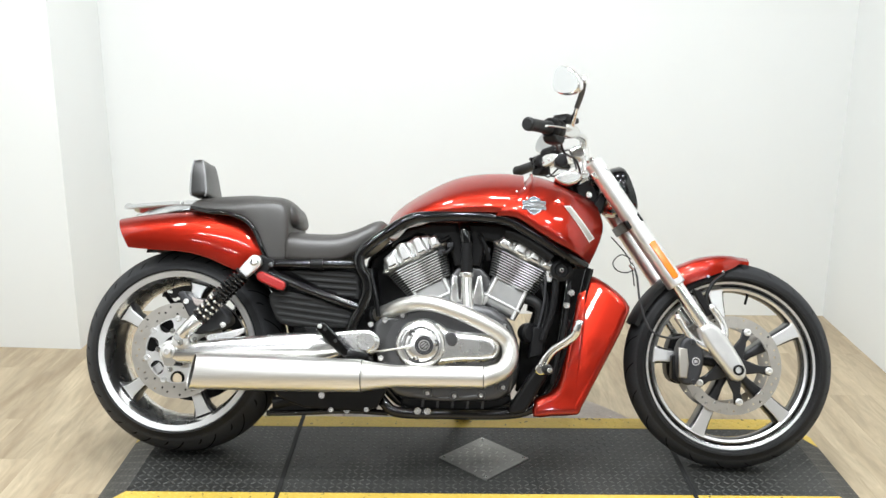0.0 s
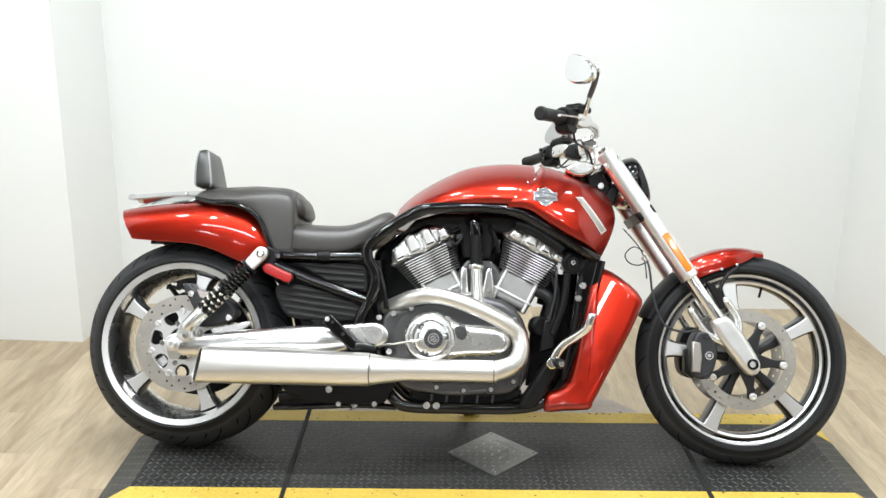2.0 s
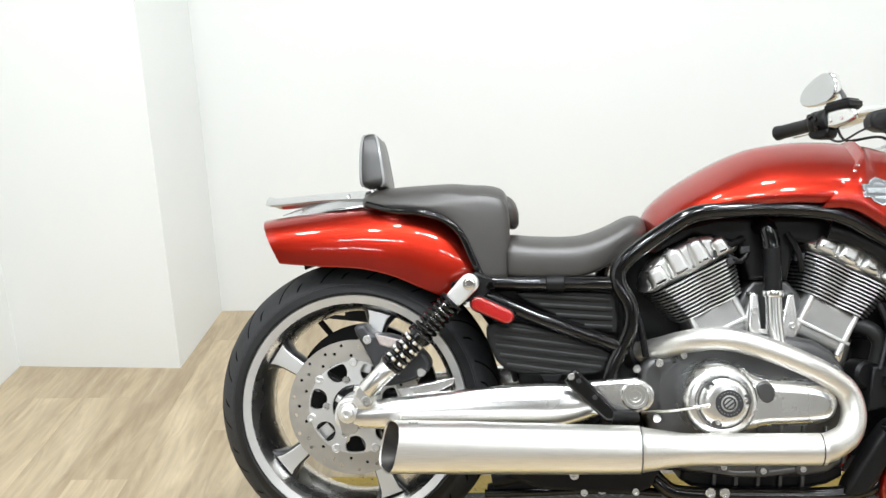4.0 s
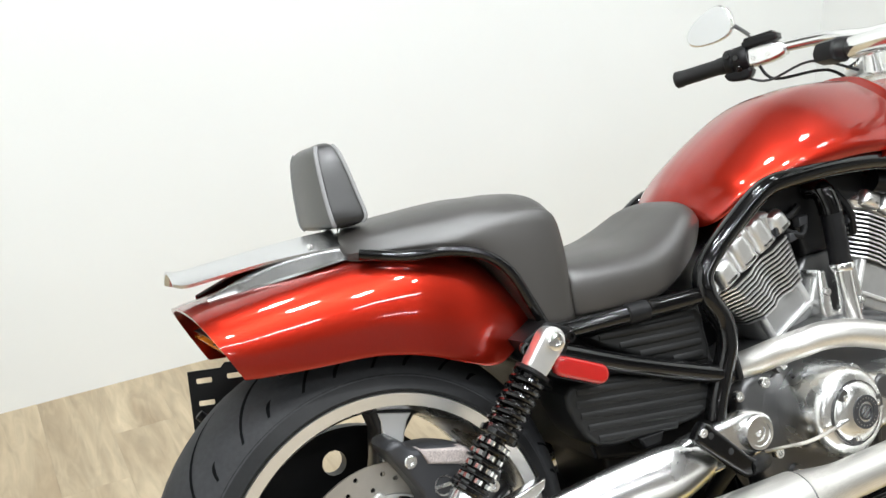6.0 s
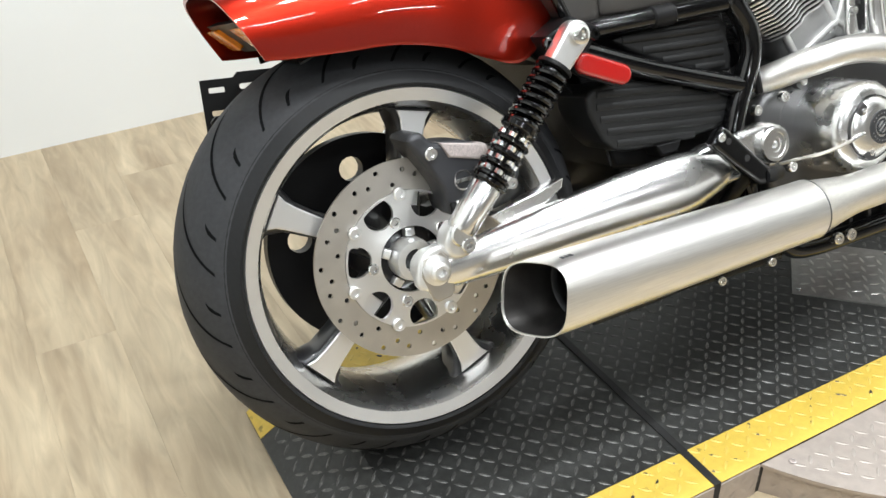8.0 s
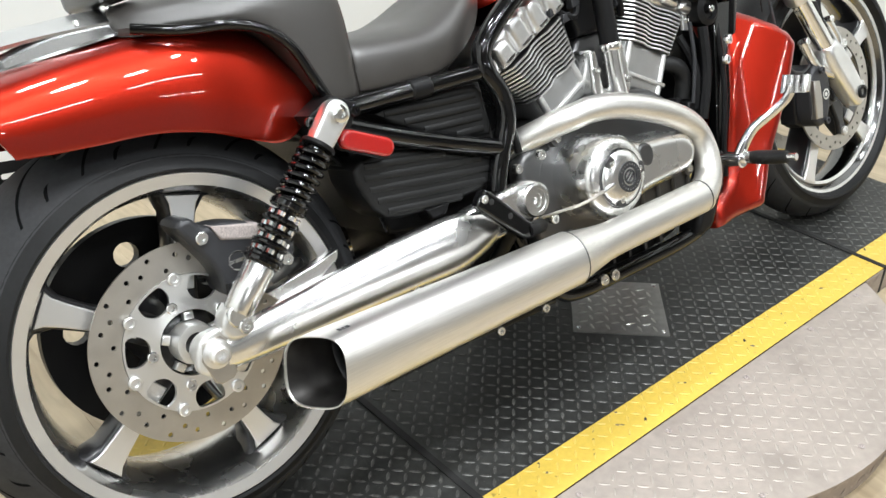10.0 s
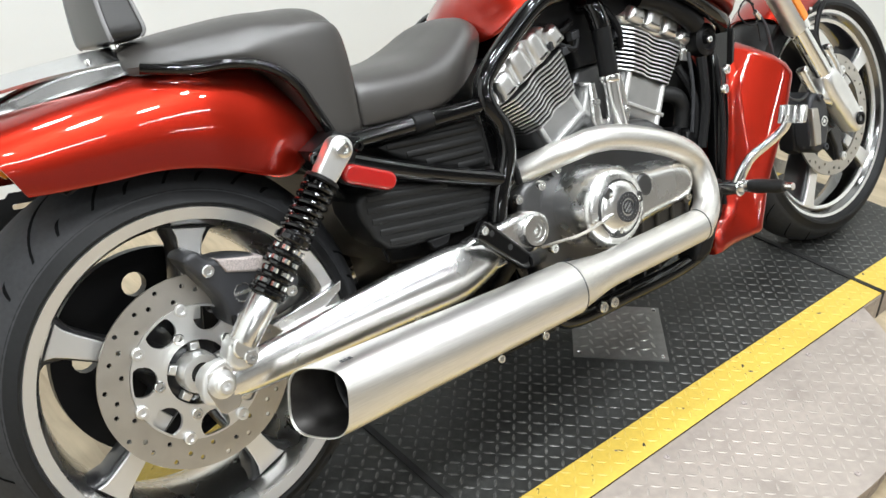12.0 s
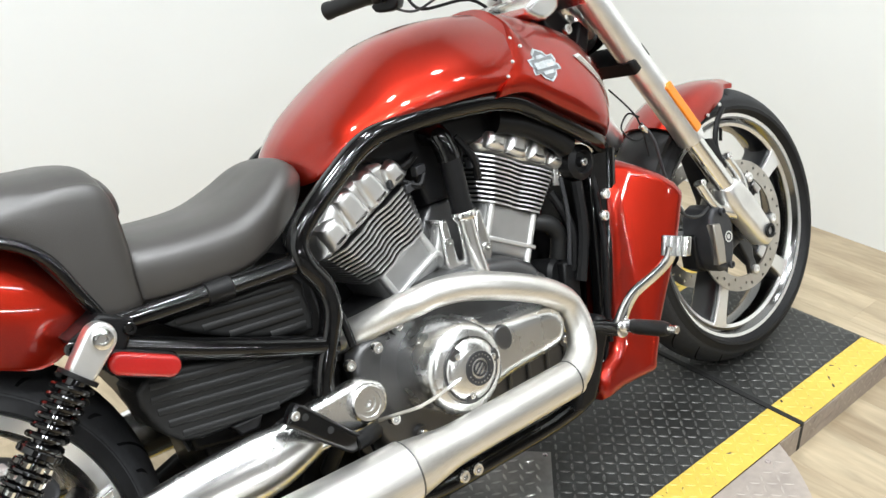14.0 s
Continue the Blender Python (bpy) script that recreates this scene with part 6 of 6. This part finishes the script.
# front caliper
fcal = part("front_caliper", slab([(1.528, 0.30), (1.532, 0.362), (1.550, 0.396), (1.582, 0.398), (1.605, 0.368), (1.607, 0.32), (1.590, 0.268), (1.562, 0.255), (1.538, 0.266)], -0.116, -0.035, 0.010, 4, 2), GREY_PAINT, bike, "dark grey front brake caliper")
part("caliper_face", slab([(1.531, 0.278), (1.531, 0.368), (1.556, 0.364), (1.561, 0.32), (1.556, 0.276)], -0.124, -0.105, 0.005, 3, 1), DISC_STEEL, fcal, "silver caliper face")
part("caliper_badge", lathe([(0.009, 0), (0.0125, 0), (0.0125, 0.0016), (0.009, 0.0016)], (1.582, -0.1175, 0.327), (0, -1, 0), 28, closed=True), POLISHED, fcal, "round outlined badge")
part("caliper_dot", lathe([(0, 0), (0.0055, 0), (0.0055, 0.0014), (0, 0.0014)], (1.582, -0.1175, 0.327), (0, -1, 0), 20), POLISHED, fcal)
part("caliper_inner", slab([(1.52, 0.27), (1.52, 0.34), (1.54, 0.35), (1.56, 0.27), (1.545, 0.255)], -0.075, -0.03, 0.008), BLACK_SATIN, fcal)
for x, z in ((1.572, 0.385), (1.575, 0.266)):
    part("caliper_bolt", socket_bolt((x, -0.118, z), (0, -1, 0), 0.0085, 0.006), GREY_PAINT, fcal)
part("left_caliper", slab([(1.525, 0.30), (1.530, 0.365), (1.548, 0.402), (1.585, 0.405), (1.612, 0.372), (1.615, 0.32), (1.595, 0.262), (1.562, 0.248), (1.535, 0.262)], 0.035, 0.118, 0.010, 4, 2), BLACK_SATIN, bike, "black front brake caliper")
part("brake_hose", tube([(1.548, -0.105, 0.402), (1.50, -0.115, 0.395), (1.445, -0.12, 0.42), (1.415, -0.12, 0.50), (1.405, -0.115, 0.58), (1.392, -0.10, 0.62)], 0.0034, 8, 6), GREY_PAINT, bike, "grey front brake hose")
for pts in ([(1.405, -0.10, 0.605), (1.375, -0.11, 0.590), (1.345, -0.11, 0.597), (1.335, -0.10, 0.622), (1.360, -0.10, 0.645), (1.39, -0.10, 0.632)], [(1.33, -0.09, 0.70), (1.385, -0.10, 0.63), (1.40, -0.10, 0.55)]):
    part("cable", tube(pts, 0.0019, 6, 6), BLACK_SATIN, bike, "thin black cable")
part("hose_clip", rod((1.385, -0.105, 0.615), (1.40, -0.105, 0.60), 0.006), POLISHED, bike)


# -- front fender --
def front_fender(a0, a1, mat, name, label, taper=True, lift=0.0):
    bm = bmesh.new()
    rings = []
    n = 26
    for k in range(n + 1):
        t = k / n
        a = radians(a0 + (a1 - a0) * t)
        k2 = math.sin(math.pi * min(1, 0.18 + t * 0.95)) ** 0.5 if taper else 1.0
        w = 0.078 * (0.72 + 0.28 * k2) if taper else 0.064
        drop = (0.026 + 0.040 * k2) if taper else 0.030
        r = 0.338 + lift + (0.006 * k2 if taper else 0)
        half = [(0, r), (0.5 * w, r - 0.003), (0.85 * w, r - 0.012), (w, r - drop * 0.6), (w * 0.99, r - drop), (w * 0.95, r - drop), (w * 0.94, r - drop * 0.6), (0.8 * w, r - 0.016), (0.5 * w, r - 0.007), (0, r - 0.005)]
        loop = [(-y, q) for y, q in half] + [(y, q) for y, q in half[-2:0:-1]]
        rings.append([(FX + q * math.cos(a), y, FZ + q * math.sin(a)) for y, q in loop])
    bridge(bm, rings)
    return part(name, bm, mat, bike, label, angle=50)


fender = front_fender(126, 80, RED, "front_fender", "metallic orange-red front fender")
front_fender(158, 124, BLACK_PLASTIC, "front_mudguard", "black plastic rear part of the front mudguard", False, -0.004)
for x, z in ((1.628, 0.585), (1.672, 0.600)):
    part("fender_bolt", lathe([(0, 0), (0.005, 0), (0.004, 0.003), (0, 0.004)], (x, -0.079, z), (0, -1, 0), 12), POLISHED, fender)
part("fender_stay", tube([(1.675, -0.084, 0.592), (1.64, -0.09, 0.565), (1.618, -0.095, 0.52), (1.628, -0.10, 0.47)], 0.006, 8, 4), BLACK_SATIN, bike, "black fender stay")
part("fender_bracket", slab([(1.575, 0.545), (1.60, 0.54), (1.635, 0.47), (1.62, 0.462)], -0.105, -0.075, 0.004), BLACK_SATIN, bike, "black fender bracket")

# -- headlamp --
lamp_ax = (1, 0, 0.36)
LAMP = (1.356, 0, 0.846)
lamp = part("headlamp", lathe([(0, -0.075), (0.03, -0.073), (0.055, -0.060), (0.070, -0.035), (0.074, 0.0), (0.073, 0.012), (0, 0.012)], LAMP, lamp_ax, 40), CHROME, bike, "chrome headlamp with black bezel")
part("bezel", lathe([(0.074, -0.012), (0.079, -0.006), (0.081, 0.012), (0.079, 0.036), (0.070, 0.046), (0.064, 0.046), (0.070, 0.012)], LAMP, lamp_ax, 40, closed=True), BLACK_GLOSS, lamp, "gloss black headlamp bezel")
GLASS = bpy.data.materials.new("lamp_glass")
GLASS.use_nodes = True
GLASS.node_tree.nodes["Principled BSDF"].inputs["Transmission Weight"].default_value = 1.0
GLASS.node_tree.nodes["Principled BSDF"].inputs["Roughness"].default_value = 0.02
part("lens", lathe([(0, 0.042), (0.03, 0.040), (0.06, 0.032), (0.069, 0.025), (0.066, 0.022), (0.03, 0.034), (0, 0.036)], LAMP, lamp_ax, 36), GLASS, lamp, "clear lens")
part("lamp_bracket", slab([(1.27, 0.79), (1.30, 0.84), (1.32, 0.82), (1.30, 0.77)], -0.08, 0.08, 0.008), BLACK_SATIN, bike, "black headlamp bracket")


# -- handlebar --
def bar_point(side, k):
    tip = Vector((1.055, side * 0.42, 0.979))
    seq = [Vector((1.246, side * 0.045, 0.985)), Vector((1.236, side * 0.13, 0.998)), Vector((1.190, side * 0.215, 1.000))]
    return (seq + [tip.lerp(seq[2], 0.40), tip])[k]


def bar_line(side):
    p = [bar_point(side, k) for k in (0, 1, 2, 4)]
    return [tuple(q) for q in p[:3]] + [tuple(p[2].lerp(p[3], t)) for t in (0.15, 0.35, 0.6, 0.85, 0.98)]


bar = part("handlebar", tube(bar_line(-1)[::-1] + bar_line(1), 0.0127, 14, 4), CHROME, bike, "chrome handlebar")


def rounded(points, steps=3):
    """Cuts the corners of a closed outline until it is smooth."""
    for _ in range(steps):
        cut = []
        for (ax, ay), (bx, by) in zip(points, points[1:] + points[:1]):
            cut += [(ax * 0.75 + bx * 0.25, ay * 0.75 + by * 0.25), (ax * 0.25 + bx * 0.75, ay * 0.25 + by * 0.75)]
        points = cut
    return points


MIRROR_SHAPE = rounded([(-0.047, 0.004), (-0.045, -0.046), (0.048, -0.036), (0.049, 0.030), (0.018, 0.052)])


def bar_end(side):
    tip, mid = bar_point(side, 4), bar_point(side, 3)
    d = (mid - tip).normalized()
    ahead = Vector((d.y, -d.x, 0)).normalized() * (1 if side < 0 else -1)
    up = Vector((0, 0, 1))
    along = lambda o: (lambda u, y, w: tuple(o + d * u + ahead * y + up * w))
    grip = part("grip", lathe([(0, -0.004), (0.015, -0.004), (0.0195, 0.0), (0.0195, 0.012), (0.0180, 0.016), (0.0180, 0.098), (0.0195, 0.102), (0.0195, 0.116), (0, 0.116)], tip, d, 22), BLACK_PLASTIC, bike, "black rubber grip")
    sw = tip + d * 0.118
    box = part("switch_box", lathe([(0, 0), (0.026, 0), (0.030, 0.005), (0.0305, 0.017), (0.028, 0.020), (0.0305, 0.023), (0.031, 0.046), (0.027, 0.052), (0, 0.052)], sw, d, 24), BLACK_SATIN, bike, "black switch housing")
    part("switch_base", slab([(0.0, -0.020), (0.054, -0.022), (0.056, -0.036), (0.044, -0.046), (0.010, -0.042), (-0.002, -0.032)], -0.020, 0.022, 0.006, 3, 2, place=along(sw)), BLACK_SATIN, box, "lower half of the switch housing")
    for u, w in ((0.012, 0.012), (0.030, 0.004), (0.034, -0.018)):
        part("switch_button", rod(tuple(sw + d * u - ahead * 0.024 + up * w), tuple(sw + d * u - ahead * 0.036 + up * (w * 1.2)), 0.0065), BLACK_GLOSS, box, "gloss black push button")
    cl = sw + d * 0.070
    part("lever_clamp", slab([(-0.020, -0.022), (0.030, -0.024), (0.062, -0.016), (0.066, 0.004), (0.040, 0.017), (-0.014, 0.018), (-0.022, 0.004)], -0.018, 0.030, 0.008, 3, 2, place=along(cl)), POLISHED, bike, "bright lever clamp")
    for u in (-0.006, 0.026):
        part("clamp_bolt", socket_bolt(cl + d * u - ahead * 0.018 + up * -0.006, tuple(-ahead), 0.0045, 0.003), POLISHED, bike)
    pot = part("reservoir", slab([(-0.026, 0.019), (0.044, 0.019), (0.050, 0.028), (0.044, 0.038), (-0.020, 0.039), (-0.028, 0.030)], -0.016, 0.034, 0.006, 3, 2, place=along(cl)), BLACK_SATIN, bike, "black fluid reservoir")
    part("reservoir_lid", slab([(-0.024, 0.0385), (0.042, 0.0375), (0.040, 0.0425), (-0.020, 0.0430)], -0.013, 0.031, 0.002, 3, 1, place=along(cl)), BLACK_GLOSS, pot, "black screwed lid")
    part("lever", tube([tuple(cl + ahead * 0.030 + up * -0.004), tuple(sw + d * 0.03 + ahead * 0.052 + up * -0.006), tuple(tip + d * 0.07 + ahead * 0.058 + up * -0.008), tuple(tip + d * 0.012 + ahead * 0.052 + up * -0.010)], [0.006, 0.005, 0.0045, 0.006], 10, 5, flat=0.6), POLISHED, bike, "polished lever")
    part("bar_cable", tube([tuple(cl + up * -0.022), tuple(cl + Vector((0.012, -side * 0.03, -0.06))), (1.215, side * 0.13, 0.93), (1.24, side * 0.08, 0.88)], 0.0034, 8, 5), BLACK_SATIN, bike, "black cable")
    part("switch_wire", tube([tuple(sw + d * 0.04 + up * -0.042), tuple(cl + d * 0.02 + up * -0.062 - ahead * 0.01), (1.195, side * 0.15, 0.955), (1.225, side * 0.06, 0.915)], 0.0028, 8, 5), GREY_PAINT, bike, "grey switch wire")
    base = cl + d * 0.022 + ahead * 0.024 + up * 0.012
    head = Vector((1.164, side * 0.405, 1.106)) if side < 0 else Vector((1.160, side * 0.405, 1.090))
    joint = Vector((head.x + 0.045, head.y - side * 0.012, head.z + 0.004))
    bend = base.lerp(joint, 0.42)
    stem = part("mirror_stem", tube([tuple(base), tuple(base.lerp(joint, 0.2)), tuple(bend)], [0.0080, 0.0075, 0.0065], 12, 3), CHROME, bike, "chrome mirror stem")
    # Darker metal paints in the reflection on the stem's upper part.
    part("stem_blade", tube([tuple(bend.lerp(base, 0.1)), tuple(bend.lerp(joint, 0.5) + Vector((0.004, 0, 0))), tuple(joint)], [0.0075, 0.0080, 0.0095], 12, 4, flat=0.6), CAST_DARK, stem, "flat upper part of the stem, grey for its reflection")
    part("stem_knuckle", lathe([(0, -0.010), (0.008, -0.010), (0.0105, -0.006), (0.0105, 0.006), (0.008, 0.010), (0, 0.010)], joint, (0, 0, 1), 18), CHROME, stem)
    turn = Euler((0, 0, radians(48 if side < 0 else 36))).to_matrix()
    def place(u, y, w):
        q = turn @ Vector((y, u * -side * (1.0 if side < 0 else 1.2), 0))
        return (head.x + q.x, head.y + q.y, head.z + w)
    mirror = part("mirror", slab(MIRROR_SHAPE, -0.009, 0.016, 0.009, 4, place=place), CHROME, bike, "chrome mirror head with rounded corners")
    part("mirror_glass", slab([(x * 0.93, z * 0.93) for x, z in MIRROR_SHAPE], -0.0102, -0.0085, 0.0006, 1, place=place), MIRROR, mirror, "mirror glass")
    part("mirror_joint", rod(tuple(joint), tuple(head + Vector((0.012, 0, 0.0))), 0.007), CHROME, mirror)
    return grip


both(bar_end)
for side in (-1, 1):
    part("riser", tube([(1.250, side * 0.045, 0.90), (1.248, side * 0.045, 0.95), (1.246, side * 0.045, 0.985)], [0.02, 0.017, 0.019], 14, 3), POLISHED, bike, "polished handlebar riser")
part("instrument", slab([(1.195, 0.965), (1.215, 0.985), (1.245, 0.985), (1.258, 0.960), (1.235, 0.940), (1.205, 0.945)], -0.075, 0.075, 0.012, 3, 2), CHROME, bike, "chrome instrument housing")
part("ignition_cover", slab([(1.155, 0.885), (1.20, 0.905), (1.235, 0.90), (1.24, 0.875), (1.20, 0.855), (1.165, 0.865)], -0.095, 0.095, 0.010, 3, 2), POLISHED, bike, "silver cover ahead of the tank")
part("signal_body", slab([(1.168, 0.948), (1.176, 0.984), (1.226, 0.988), (1.236, 0.965), (1.215, 0.938)], 0.070, 0.122, 0.008, 3, 2), BLACK_SATIN, bike, "black indicator body")
part("indicator_arm", tube([(1.215, 0.10, 0.975), (1.255, 0.085, 0.965), (1.285, 0.075, 0.945)], 0.008, 10, 4), BLACK_SATIN, bike, "black indicator arm")
for y in (-0.075, 0.075):
    part("clamp_bolt", socket_bolt((1.262, y, 0.83), (0, math.copysign(1, y), 0), 0.010, 0.008), POLISHED, bike)
part("neck_cover", slab([(1.22, 0.86), (1.26, 0.88), (1.295, 0.84), (1.305, 0.80), (1.285, 0.765), (1.25, 0.77)], -0.06, 0.06, 0.010), BLACK_SATIN, bike, "black neck cover")

# ---- floor planks, last of all ----
plank_data = {}
PLANK_W, PLANK_L = 0.158, 1.22


def plank(length):
    if length not in plank_data:
        bm = bmesh.new()
        w, h, e = PLANK_W / 2 - 0.00005, length / 2 - 0.00005, 0.0004
        bridge(bm, [[(-w, -h, -0.006), (w, -h, -0.006), (w, h, -0.006), (-w, h, -0.006)], [(-w, -h, -0.0003), (w, -h, -0.0003), (w, h, -0.0003), (-w, h, -0.0003)],
                    [(-w + e, -h + e, 0), (w - e, -h + e, 0), (w - e, h - e, 0), (-w + e, h - e, 0)]])
        bmesh.ops.recalc_face_normals(bm, faces=bm.faces)
        me = bpy.data.meshes.new("plank")
        bm.to_mesh(me)
        bm.free()
        me.materials.append(WOOD)
        plank_data[length] = me
    ob = new("plank", plank_data[length])
    ob.parent = floor
    return ob


x = X0 + 0.002
rng = random.Random(5)
while x < X1 + 0.05:
    y, length = BACK_Y + 0.02, rng.choice((0.30, 0.52, 0.74, 0.96, 1.22))
    while y > -2.4:
        plank(length).location = (x + PLANK_W / 2, y - length / 2, FLOOR_Z)
        y -= length
        length = PLANK_L
    x += PLANK_W
